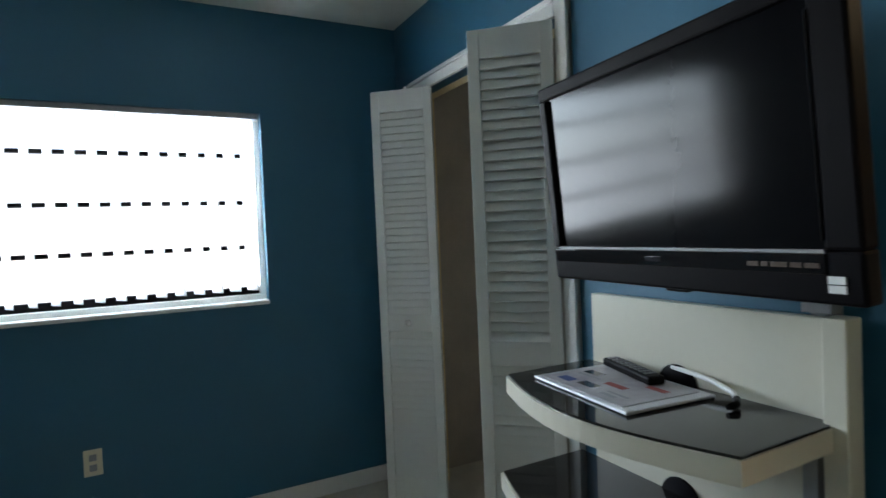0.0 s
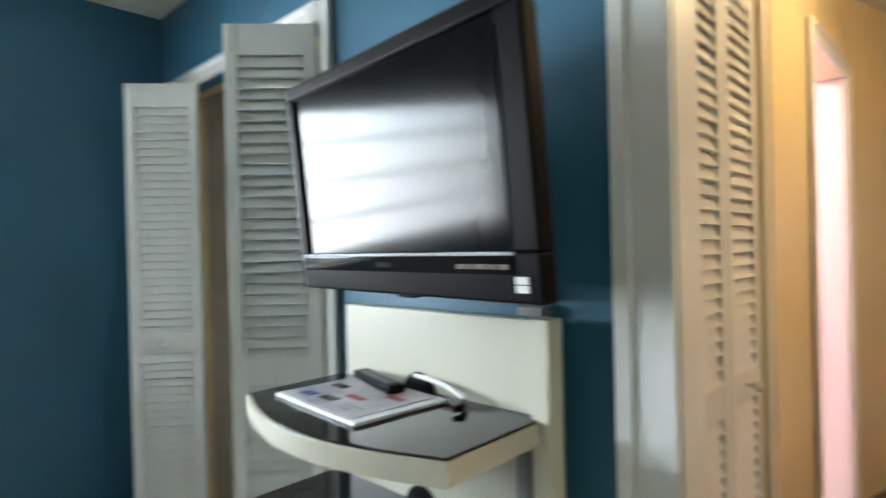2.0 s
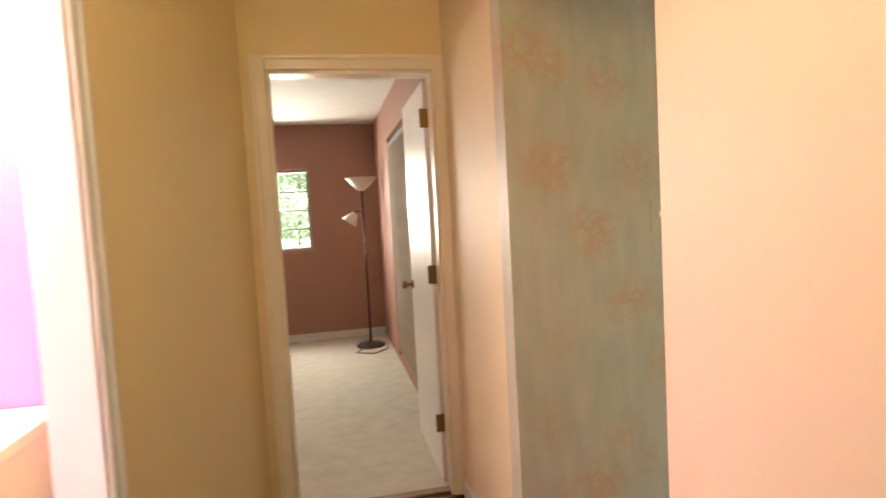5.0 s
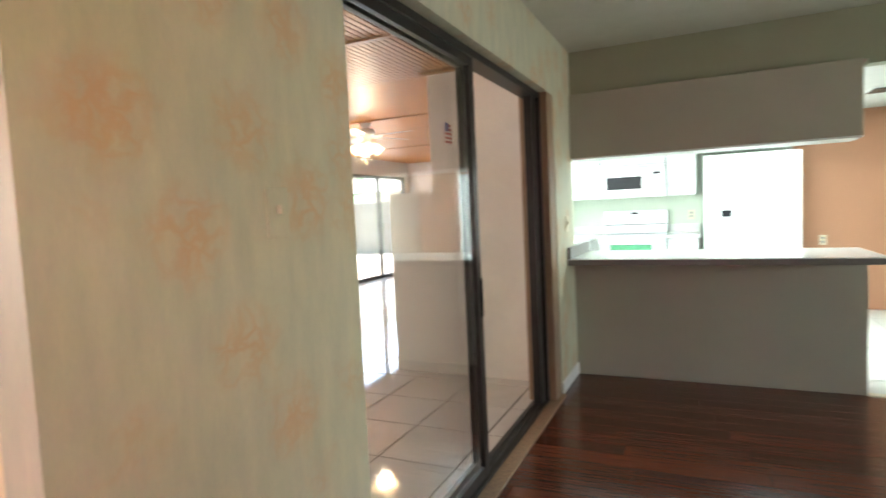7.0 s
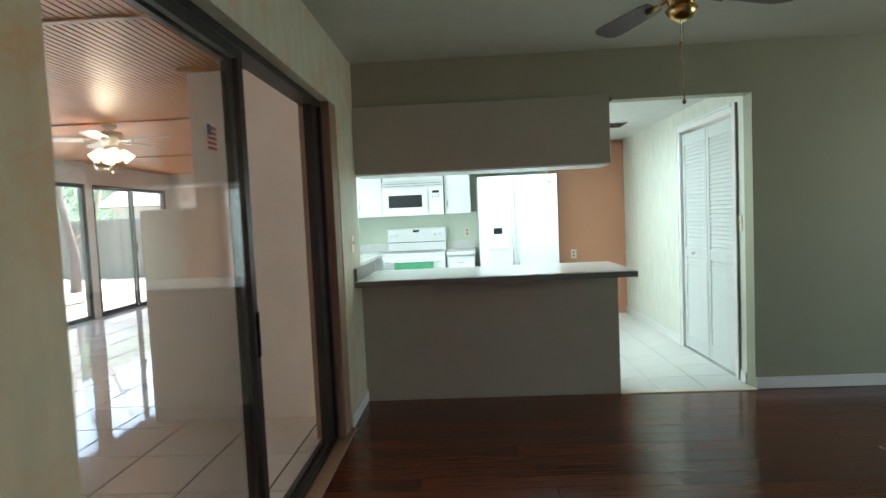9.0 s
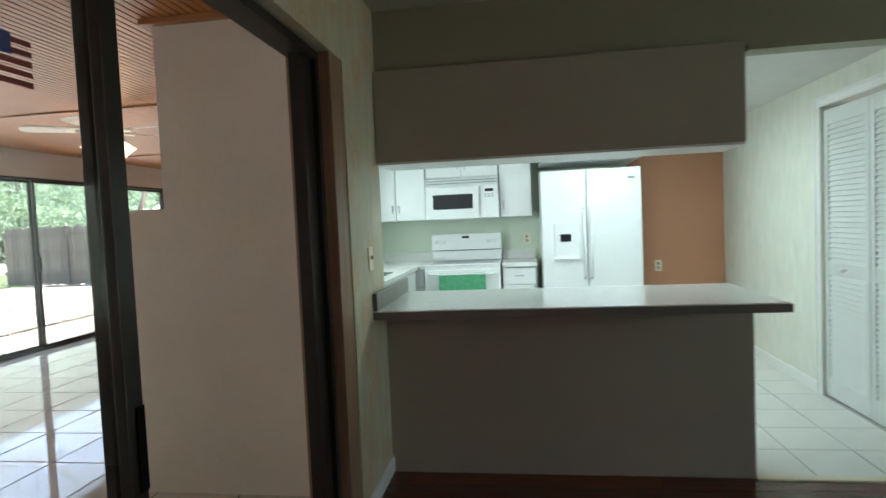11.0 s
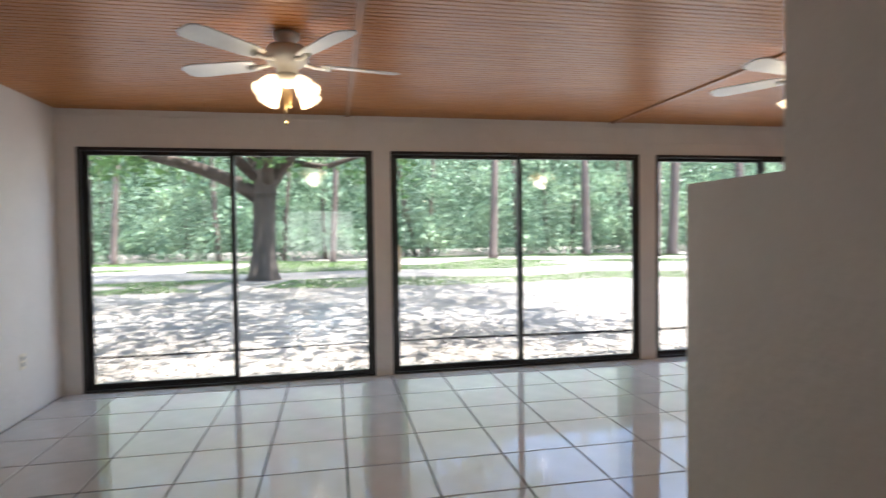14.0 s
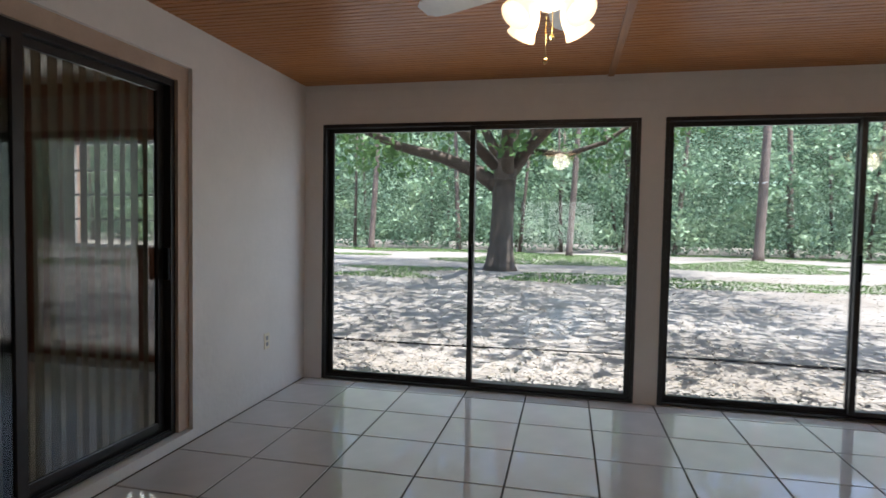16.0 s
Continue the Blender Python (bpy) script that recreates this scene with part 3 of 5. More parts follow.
# ---------------- glass doors and windows ----------------
def glass_door(name, axis, at, a, b, z0, z1, label, open_half=False, glass=GLASS, depth=0.05, handle=True, side=-1, f=0.035, s=0.05, low=0.05):
    """A two-panel sliding door: outer frame, two sashes with glass. axis 'x': runs along x at y = at."""
    t = thing(name, (0, 0, 0), label, "sliding door", kind="structure")

    def bx(bm, u0, d0, za, u1, d1, zb, bev=0.002):
        if axis == "x":
            box(bm, u0, at + d0, za, u1, at + d1, zb, bev=bev)
        else:
            box(bm, at + d0, u0, za, at + d1, u1, zb, bev=bev)
        return bm
    bm = bmesh.new()
    bx(bm, a, -depth, z1 - f, b, depth, z1)
    bx(bm, a, -depth, z0, b, depth, z0 + 0.02)
    bx(bm, a, -depth, z0 + 0.02, a + f, depth, z1 - f)
    bx(bm, b - f, -depth, z0 + 0.02, b, depth, z1 - f)
    for d in (-0.02, 0.012):
        bx(bm, a + f, d, z0 + 0.02, b - f, d + 0.008, z0 + 0.03, 0)
    part("door_frame", bm, BRONZE, t)
    mid = (a + b) / 2 + (0.03 if open_half else 0)
    spans = [(a + f, mid + s / 2, 0.012, 0.038), (mid - s / 2, b - f, -0.038, -0.012)]
    if open_half:
        spans[1] = (a + f + 0.06, mid + s / 2 - 0.02, -0.038, -0.012)
    for n, (u0, u1, d0, d1) in enumerate(spans):
        bm = bmesh.new()
        bx(bm, u0, d0, z0 + 0.03, u0 + s, d1, z1 - f)
        bx(bm, u1 - s, d0, z0 + 0.03, u1, d1, z1 - f)
        bx(bm, u0 + s, d0, z0 + 0.03, u1 - s, d1, z0 + 0.03 + low)
        bx(bm, u0 + s, d0, z1 - f - s * 0.8, u1 - s, d1, z1 - f)
        sash = part("sash", bm, BRONZE, t)
        bm = bmesh.new()
        bx(bm, u0 + s, (d0 + d1) / 2 - 0.002, z0 + 0.03 + low, u1 - s, (d0 + d1) / 2 + 0.002, z1 - f - s * 0.8, 0)
        g = part("pane", bm, glass, sash, "clear glass pane")
        g.visible_shadow = False
        if handle and n == 1:
            bm = bmesh.new()
            hx = u1 - s * 0.5 if open_half or side > 0 else u0 + s * 0.5
            k = -1 if side < 0 else 1
            e = d0 if side < 0 else d1 + 0.05
            lo, hi = sorted((e, e + 0.028 * k if side < 0 else e - 0.028))
            bx(bm, hx - 0.012, lo, 0.95, hx + 0.012, hi, 1.13, 0.005)
            part("handle", bm, BLACKP, sash, "black pull handle")
    return t


for n, (a, b) in enumerate(BAYS):
    glass_door("door_glass_%d" % (n + 1), "x", 5.06, a, b, 0.004, 2.075, "dark bronze sliding glass door to the yard", f=0.028, s=0.04, low=0.03)
d = glass_door("door_living_slider", "x", 0.10, 1.94, 4.30, 0.0, 2.035, "dark bronze sliding glass door standing half open", open_half=True, handle=False)
part("flush_pull", B(3.128, 0.056, 0.80, 3.152, 0.0625, 0.98, bev=0.002), BLACKP, d, "black flush pull")
for dz in (0.0, 0.035):
    part("strike_plate", B(4.262, 0.04, 0.96 + dz, 4.28, 0.049, 0.985 + dz), CHROME, d, "small steel strike plate")
struct("trim_slider_jamb", B(4.30, 0.004, 0, 4.45, 0.19, 2.04, bev=0.004), JAMB, "worn stained wood jamb beside the sliding door", "trim")
struct("trim_slider_pocket", B(4.16, 0.07, 0.02, 4.264, 0.12, 2.0, bev=0.002), BRONZE, "dark bronze jamb of the sliding door", "trim")
struct("sill_slider", B(2.02, -0.03, -0.004, 4.45, 0.05, 0.012, bev=0.004), JAMB, "worn wood and metal sill of the sliding door", "trim")
glass_door("door_mauve_slider", "y", 1.285, 1.66, 3.51, 0.07, 2.06, "dark bronze sliding glass door with closed blinds", glass=GLASSD, depth=0.03, side=1)
# stucco reveal strips, coloured darker to stand for their shade
bm = bmesh.new()
box(bm, 1.25, 3.51, 0.07, 1.335, 3.60, 2.145)
box(bm, 1.25, 1.62, 2.06, 1.335, 3.51, 2.145)
struct("trim_mauve_slider", bm, TAN, "reveal round the dark sliding door, its warm shade put into a tan colour", "trim")

# window with vertical blind in the teal room
w = thing("window_1", (0, 0, 0), "white awning window with horizontal rails", "window", kind="structure")
bm = bmesh.new()
for z in (1.03, 1.915):
    box(bm, -2.58, -4.9, z, -2.52, -3.06, z + 0.03, bev=0.003)
box(bm, -2.58, -4.9, 1.06, -2.52, -4.87, 1.915)
box(bm, -2.58, -3.09, 1.06, -2.52, -3.06, 1.915)
part("window_frame", bm, WHITE, w)
for z in (1.285, 1.505, 1.735):
    part("rail", B(-2.575, -4.87, z, -2.535, -3.09, z + 0.022, bev=0.003), BLACKP, w)
# black strip added for the dark sill shadow below the vane ends
part("rail", B(-2.575, -4.87, 1.062, -2.535, -3.09, 1.10, bev=0.003), BLACKP, w)
pn = part("pane", B(-2.56, -4.87, 1.06, -2.556, -3.09, 1.915), GLASS, w, "clear glass pane")
pn.visible_shadow = False
part("window_sill", B(-2.52, -4.9, 1.015, -2.44, -3.06, 1.034, bev=0.004), WHITE, w, "white painted sill")
bl = thing("vertical_blind", (-2.485, -3.06, 1.04), "white vertical vane blind hanging in the window", "blind")
part("headrail", B(-0.025, -1.83, 0.875, 0.025, -0.01, 0.902, bev=0.004), GREYP, bl, "grey metal headrail")
vm = mesh_of("vane", B(-0.0008, -0.042, 0.045, 0.0008, 0.042, 0.87), VANE)
for i in range(22):
    piece("vane", vm, bl, (0, -0.07 - i * 0.08, 0), (0, 0, radians(-61)))
part("wand", tube(bmesh.new(), [(0.02, -0.02, 0.86), (0.022, -0.022, 0.12)], 0.004), VANE, bl)
# mauve room window
w = thing("window_2", (0, 0, 0), "awning window with four panes", "window", kind="structure")
bm = bmesh.new()
box(bm, -0.75, 4.83, 1.04, 0.43, 4.87, 1.07)
box(bm, -0.75, 4.83, 1.915, 0.43, 4.87, 1.945)
box(bm, -0.75, 4.83, 1.07, -0.72, 4.87, 1.915)
box(bm, 0.40, 4.83, 1.07, 0.43, 4.87, 1.915)
part("window_frame", bm, GREYP, w)
for z in (1.27, 1.48, 1.69):
    part("rail", B(-0.72, 4.835, z, 0.40, 4.865, z + 0.02, bev=0.003), GREYP, w)
pn = part("pane", B(-0.72, 4.848, 1.07, 0.40, 4.852, 1.915), GLASS, w)
pn.visible_shadow = False
# blind behind the dark sliding door
bl = thing("vertical_blind", (1.215, 1.7, 0.08), "greige vertical vane blind drawn behind the glass door", "blind")
part("headrail", B(-0.02, -0.05, 1.93, 0.02, 1.84, 1.97, bev=0.004), GREYP, bl)
vm = mesh_of("vane_greige", B(-0.0008, -0.044, 0.01, 0.0008, 0.044, 1.93), VANEG)
for i in range(23):
    piece("vane", vm, bl, (0, 0.02 + i * 0.08, 0), (0, 0, radians(22 + random.uniform(-7, 7))))

# ---------------- louvred doors ----------------
SLATS = {}


def slat_mesh(width):
    key = round(width, 3)
    if key not in SLATS:
        bm = B(-width / 2, -0.022, -0.003, width / 2, 0.022, 0.003, bev=0.0)
        SLATS[key] = mesh_of("slat", bm, LOUVRE)
    return SLATS[key]


def leaf(parent, x0, y0, x1, y1, z0=0.015, top=2.015, knob=False, face=1):
    """One louvred leaf between two plan points; two louvre fields over a middle rail."""
    L = math.hypot(x1 - x0, y1 - y0)
    ang = math.degrees(math.atan2(y1 - y0, x1 - x0))
    s, t = 0.042, 0.014
    bm = bmesh.new()
    box(bm, 0, -t, z0, s, t, top, bev=0.003)
    box(bm, L - s, -t, z0, L, t, top, bev=0.003)
    mid = 0.86
    for za, zb in ((z0, z0 + 0.13), (mid, mid + 0.085), (top - 0.10, top)):
        box(bm, s, -t + 0.002, za, L - s, t - 0.002, zb, bev=0.002)
    lf = part("leaf", bm, LOUVRE, parent, loc=(x0, y0, 0), rot=(0, 0, ang))
    sm = slat_mesh(L - 2 * s + 0.006)
    for za, zb in ((z0 + 0.13, mid), (mid + 0.085, top - 0.10)):
        n = int((zb - za) / 0.034)
        for i in range(n):
            piece("slat", sm, lf, (L / 2, 0, za + (i + 0.5) * (zb - za) / n), (radians(66 * face), 0, 0))
    if knob:
        part("knob", lathe(bmesh.new(), [(0.006, 0), (0.006, 0.015), (0.016, 0.022), (0.016, 0.03), (0.004, 0.036)], 12, (L * 0.5, -t * face, mid + 0.045), Matrix.Rotation(radians(90 * face), 3, "X")), WHITE, lf, "small white knob")
    return lf


t = thing("bifold_door", (0, 0, 0), "white louvred bifold door standing folded open at the closet", "closet door", "bedroom closet doors")
leaf(t, -2.205, -2.345, -2.195, -2.56)
leaf(t, -2.185, -2.585, -1.985, -2.36, knob=True)
t = thing("bifold_door", (0, 0, 0), "white louvred bifold door folded open beside the television", "closet door", "bedroom closet doors")
leaf(t, -1.30, -2.565, -1.10, -2.355)
leaf(t, -1.325, -2.535, -1.14, -2.345)
t = thing("bifold_door", (0, 0, 0), "closed cream louvred closet doors in the hall", "closet door")
leaf(t, -0.02, -2.2, -0.02, -1.925)
leaf(t, -0.02, -1.921, -0.02, -1.645, knob=True)
t = thing("bifold_door", (0, 0, 0), "closed white louvred bifold door of the kitchen closet", "closet door")
leaf(t, 6.295, -2.815, 5.79, -2.815, top=1.975, knob=True)
leaf(t, 5.78, -2.815, 5.275, -2.815, top=1.975)

# hall end door, open into the mauve room
dr = thing("door_hall_end", (1.098, 0.985, 0), "flat cream door standing open into the bedroom", "door", rz=90)
part("slab", B(0, -0.018, 0.015, 0.715, 0.018, 2.015, bev=0.003), WHITE, dr)
for z in (0.323, 1.071, 1.834):
    part("hinge", B(-0.014, -0.012, z - 0.045, 0.002, 0.040, z + 0.045, bev=0.002), OLDBRASS, dr, "aged brass butt hinge")
for s in (1, -1):
    part("door_handle", lathe(bmesh.new(), [(0.028, 0), (0.028, 0.006), (0.011, 0.01), (0.011, 0.035), (0.026, 0.045), (0.026, 0.06), (0.008, 0.068)], 16, (0.655, 0.018 * s, 0.95), Matrix.Rotation(radians(-90 * s), 3, "X")), OLDBRASS, dr, "dark brass knob")


def plate(name, loc, rz, label, kind="outlet", cover=CREAMTRIM):
    t = thing(name, loc, label, "switch" if kind == "switch" else "outlet", rz=rz)
    part("cover", B(-0.035, -0.006, -0.057, 0.035, 0.0, 0.057, bev=0.002), cover, t)
    if kind == "switch":
        part("toggle", B(-0.006, -0.020, -0.004, 0.006, -0.004, 0.016, bev=0.002), cover, t)
    else:
        for z in (-0.022, 0.022):
            part("socket", B(-0.014, -0.009, z - 0.014, 0.014, -0.005, z + 0.014, bev=0.003), GREYP if kind == "outlet" else WHITE, t)
    return t


plate("wall_outlet", (-2.46, -3.83, 0.40), 90, "cream outlet plate low on the teal wall")
plate("light_switch", (1.70, 0.0, 1.32), 0, "wallpapered-over switch plate beside the opening", "switch", WALLP)
plate("light_switch", (4.74, 0.0, 1.17), 0, "brown and cream switch plate on the wallpaper", "switch")
plate("wall_outlet", (1.36, 4.42, 0.42), 90, "white outlet plate on the stucco wall")
plate("light_switch", (5.19, -2.79, 1.18), 180, "cream switch plate beside the kitchen closet", "switch")
plate("wall_outlet", (8.2, -0.78, 1.12), -90, "white outlet plate on the kitchen wall")
plate("wall_outlet", (8.21, -2.13, 0.78), -90, "brown outlet plate on the terracotta wall")
plate("wall_outlet", (-0.06, -2.33, 1.22), 0, "switch plate on the teal wall", "switch")

# ---------------- teal bedroom ----------------
tv = thing("television", (-0.445, -2.622, 1.190), "black flat television on a tilted wall arm", "television", rz=-5.3)
tv.rotation_euler[0] = radians(5)
W2, TH = 0.395, 0.51
bm = bmesh.new()
box(bm, -W2, 0.0, 0.0, W2, 0.04, 0.085, bev=0.006)
box(bm, -W2, 0.0, TH - 0.034, W2, 0.04, TH, bev=0.006)
box(bm, -W2, 0.0, 0.085, -W2 + 0.032, 0.04, TH - 0.034, bev=0.006)
box(bm, W2 - 0.058, 0.0, 0.085, W2, 0.04, TH - 0.034, bev=0.006)
bz = part("bezel", bm, BLACKP, tv, "black bezel with a deep lower edge")
part("inner_lip", B(-W2 + 0.03, -0.002, 0.081, W2 - 0.055, 0.004, 0.087, bev=0.001), GREYP, bz, "bright thin lip under the screen")
part("side_lip", B(W2 - 0.06, -0.002, 0.10, W2 - 0.056, 0.004, TH - 0.06, bev=0.001), BLACKG, bz)
part("screen", B(-W2 + 0.032, 0.012, 0.085, W2 - 0.058, 0.036, TH - 0.034), SCREEN, tv, "dark reflective screen")
bm = B(-W2 + 0.03, 0.04, 0.03, W2 - 0.03, 0.075, TH - 0.03, bev=0.012)
box(bm, -0.25, 0.075, 0.09, 0.25, 0.10, TH - 0.12, bev=0.01)
part("casing", bm, BLACKP, tv)
part("lower_strip", B(-W2 + 0.012, -0.003, 0.048, W2 - 0.055, 0.0, 0.080, bev=0.001), BLACKG, tv, "glossy black strip")
part("logo_bar", B(-0.045, -0.0045, 0.058, 0.0, -0.003, 0.068), DARKW, tv)
for u, wd in ((0.205, 0.022), (0.232, 0.012), (0.249, 0.030), (0.284, 0.018), (0.307, 0.024)):
    part("label_bar", B(u, -0.0045, 0.058, u + wd, -0.003, 0.066), LAMPMET, tv)
for i in range(2):
    part("sticker", B(0.342, -0.003, 0.020 + i * 0.014, 0.368, 0.0, 0.032 + i * 0.014), WHITE, tv, "small white sticker")
part("wall_arm", B(-0.10, 0.10, 0.15, 0.12, 0.24, 0.33, bev=0.01), BLACKP, tv)
part("foot_mount", B(-0.03, 0.03, -0.012, 0.03, 0.06, 0.0, bev=0.004), BLACKP, tv)

st = thing("television_stand", (-0.565, -2.35, 0), "ivory stand with two curved black glass shelves", "television stand")
part("back_panel", B(-0.335, -0.06, 0.02, 0.325, -0.03, 1.127, bev=0.003), IVORY, st)
part("side_panel", B(0.326, -0.085, 0.02, 0.372, -0.03, 1.133, bev=0.003), IVORY, st)


def bow_shelf(z, th, x0, x1, depth, bow, inset=0.0):
    bm = bmesh.new()
    n = 16
    rows = []
    for k in range(n + 1):
        u = k / n
        x = x0 + (x1 - x0) * u
        yb = -0.062
        yf = -0.062 - depth - bow * math.sin(math.pi * u) + inset
        rows.append([bm.verts.new(p) for p in ((x, yb, z), (x, yf, z), (x, yf, z + th), (x, yb, z + th))])
    for p, q in zip(rows, rows[1:]):
        for i in range(4):
            bm.faces.new((p[i], p[(i + 1) % 4], q[(i + 1) % 4], q[i]))
    bm.faces.new(rows[0])
    bm.faces.new(rows[-1][::-1])
    return bm


for z, x0 in ((0.875, -0.355), (0.585, -0.40)):
    sh = part("shelf", bow_shelf(z, 0.045, x0, 0.345, 0.30, 0.085), IVORY, st, "ivory bow-fronted shelf")
    part("glass_top", bow_shelf(z + 0.045, 0.006, x0 + 0.005, 0.34, 0.30, 0.085, 0.006), BLACKG, sh, "black glass top")
part("base", B(-0.38, -0.38, 0.0, 0.34, -0.03, 0.02, bev=0.003), IVORY, st)
part("bracket", B(0.285, -0.085, 0.63, 0.315, -0.061, 0.875, bev=0.002), GREYP, st, "grey metal bracket")
for z in (0.926, 0.636):
    bm = bmesh.new()
    lathe(bm, [(0.06, 0), (0.06, 0.003), (0.056, 0.005), (0.002, 0.005)], 24, (-0.03, -0.0615, z - 0.015), Matrix.Rotation(radians(90), 3, "X"))
    part("cable_cutout", bm, BLACKP, st, "black round cable cut-out")
SZ = 0.927
pk = thing("paper_packet", (-0.645, -2.565, SZ), "printed papers in a clear plastic sleeve on the shelf", "papers", rz=-5)
part("sleeve", B(-0.18, -0.13, 0, 0.18, 0.125, 0.008, bev=0.003), PAPERW, pk)
part("page", B(-0.16, -0.115, 0.0082, 0.15, 0.11, 0.0095), PAPER, pk)
for u, v, w, h, m9 in ((-0.02, -0.03, 0.07, 0.022, RED), (-0.13, -0.09, 0.05, 0.03, BLUE), (0.04, -0.09, 0.05, 0.012, GREYP), (0.04, -0.068, 0.07, 0.008, GREYP), (-0.06, -0.08, 0.06, 0.03, DARKW), (-0.14, -0.02, 0.09, 0.01, GREYP), (-0.14, 0.0, 0.06, 0.03, DARKW), (0.06, 0.03, 0.06, 0.02, RED)):
    part("print", B(u, v, 0.0096, u + w, v + h, 0.0100), m9, pk)
rc = thing("remote_control", (-0.685, -2.475, SZ + 0.0105), "black remote control lying on the papers", "remote", rz=-16)
part("body", B(-0.115, -0.024, 0, 0.115, 0.024, 0.022, bev=0.007), BLACKP, rc)
bt = mesh_of("button", B(-0.004, -0.004, 0, 0.004, 0.004, 0.003), GREYP)
for i in range(9):
    for j in range(3):
        piece("button", bt, rc, (-0.092 + i * 0.022, -0.012 + j * 0.012, 0.0215))
cb = thing("cable", (-0.58, -2.412, SZ), "white cable end with a black plug on the shelf", "cable")
part("lead", tube(bmesh.new(), [(-0.03, 0.0, 0.035), (0.03, -0.005, 0.032), (0.10, -0.02, 0.03), (0.16, -0.035, 0.02), (0.185, -0.055, 0.012)], 0.0065), WHITE, cb, "white cable")
part("plug", tube(bmesh.new(), [(0.18, -0.05, 0.013), (0.20, -0.08, 0.010), (0.198, -0.105, 0.008)], [0.008, 0.009, 0.006]), BLACKP, cb, "black plug")
rk = thing("wall_rack", (-0.28, -2.345, 1.12), "small grey slatted holder fixed to the teal wall", "wall holder")
part("back", B(-0.03, 0.005, 0, 0.03, 0.014, 0.22, bev=0.002), GREYP, rk)
for i in range(6):
    part("rib", B(-0.03, -0.03, 0.01 + i * 0.035, 0.03, 0.005, 0.03 + i * 0.035, bev=0.002), GREYP, rk)

# ---------------- hall and mauve room ----------------
wb = thing("wall_bracket", (1.055, -1.52, 1.62), "pale wooden block fixed to the peach wall", "wooden block")
part("block", B(-0.07, -0.05, 0, -0.002, 0.07, 0.085, bev=0.004), OAKW, wb)
part("plate", B(-0.004, -0.06, -0.01, 0.0, 0.08, 0.095), OAKW, wb)
# unseen fixture, made up to carry the hall fill
hl = thing("ceiling_light", (0.6, -1.35, H), "unseen round hall light base, added to go with the warm fill", "ceiling light")
part("canopy", lathe(bmesh.new(), [(0.13, -0.025), (0.14, 0.0)], 24), BRASS, hl)
fl = thing("floor_lamp", (0.975, 4.23, 0.004), "brown torchiere floor lamp with a side reading light", "floor lamp")
part("base", lathe(bmesh.new(), [(0.15, 0), (0.155, 0.012), (0.13, 0.03), (0.03, 0.045)], 24), LAMPMET, fl)
part("pole", tube(bmesh.new(), [(0, 0, 0.04), (0, 0, 1.66)], 0.013), LAMPMET, fl)
part("shade", lathe(bmesh.new(), [(0.03, 1.65), (0.09, 1.70), (0.17, 1.785), (0.165, 1.785), (0.02, 1.67)], 24), FROST, fl, "white glass bowl shade")
part("arm", tube(bmesh.new(), [(0, 0, 1.42), (-0.06, -0.03, 1.44), (-0.10, -0.05, 1.40)], 0.009), LAMPMET, fl)
part("reading_shade", lathe(bmesh.new(), [(0.025, 0.06), (0.05, 0.02), (0.085, -0.06), (0.075, -0.06), (0.02, 0.04)], 18, (-0.12, -0.06, 1.37), Matrix.Rotation(radians(35), 3, "Y")), FROST, fl, "small white reading shade")
cd = thing("power_cord", (0, 0, 0), "thin brown power cord on the carpet", "cord")
part("cord", tube(bmesh.new(), [(0.9, 4.12, 0.01), (0.8, 3.95, 0.01), (0.98, 3.85, 0.01), (1.12, 4.0, 0.01), (1.17, 4.3, 0.01)], 0.005, 6), LAMPMET, cd)
vt = thing("ceiling_vent", (-0.12, 3.2, H), "white slatted ceiling air vent", "vent")
part("frame", B(-0.15, -0.1, -0.012, 0.15, 0.1, 0, bev=0.003), GREYP, vt)
# bathroom
va = thing("vanity", (-1.2, 0.04, 0), "white bathroom vanity with a basin top", "vanity")
part("body", B(-0.7, -0.25, 0, 0.9, 0.25, 0.78, bev=0.004), WHITE, va)
part("top", B(-0.72, -0.28, 0.78, 0.92, 0.25, 0.82, bev=0.006), APPL, va)
part("basin", lathe(bmesh.new(), [(0.2, 0.82), (0.21, 0.83), (0.17, 0.832), (0.1, 0.822)], 20), APPL, va)
part("tap", tube(bmesh.new(), [(0, 0.18, 0.82), (0, 0.18, 0.95), (0, 0.06, 0.94)], 0.012), CHROME, va)
hk = thing("towel_hook", (-0.75, 0.3, 1.32), "white towel hook on the pink wall", "hook", rz=0)
part("hook", B(-0.03, -0.05, -0.04, 0.03, 0.0, 0.04, bev=0.006), APPL, hk)
lb = thing("mirror_light", (-0.9, 0.3, 1.95), "lit white bathroom light box", "light")
part("box", B(-0.5, -0.10, -0.07, 0.5, -0.002, 0.10, bev=0.006), glow("lit_diffuser", (1, 0.95, 0.96), 2.5), lb)

# ---------------- kitchen ----------------
hc = thing("hanging_cabinet", (5.0, -1.80, 1.65), "taupe-backed cabinet hanging over the counter", "cabinet")
part("body", B(-0.06, 0, 0, 0.26, 1.795, 0.468, bev=0.003), TAUPE, hc)
part("underside", B(-0.058, 0.002, -0.012, 0.258, 1.793, 0.0), WHITE, hc, "white underside")
ct = thing("peninsula_counter", (5.0, 0.0, 0.868), "white laminate counter on the taupe half wall", "counter")
part("top", B(-0.26, -1.90, 0.006, 0.50, -0.004, 0.044, bev=0.003), COUNTER, ct)
part("edge", B(-0.265, -1.905, 0.0, -0.259, -0.004, 0.038, bev=0.001), EDGE, ct, "taupe edge band")
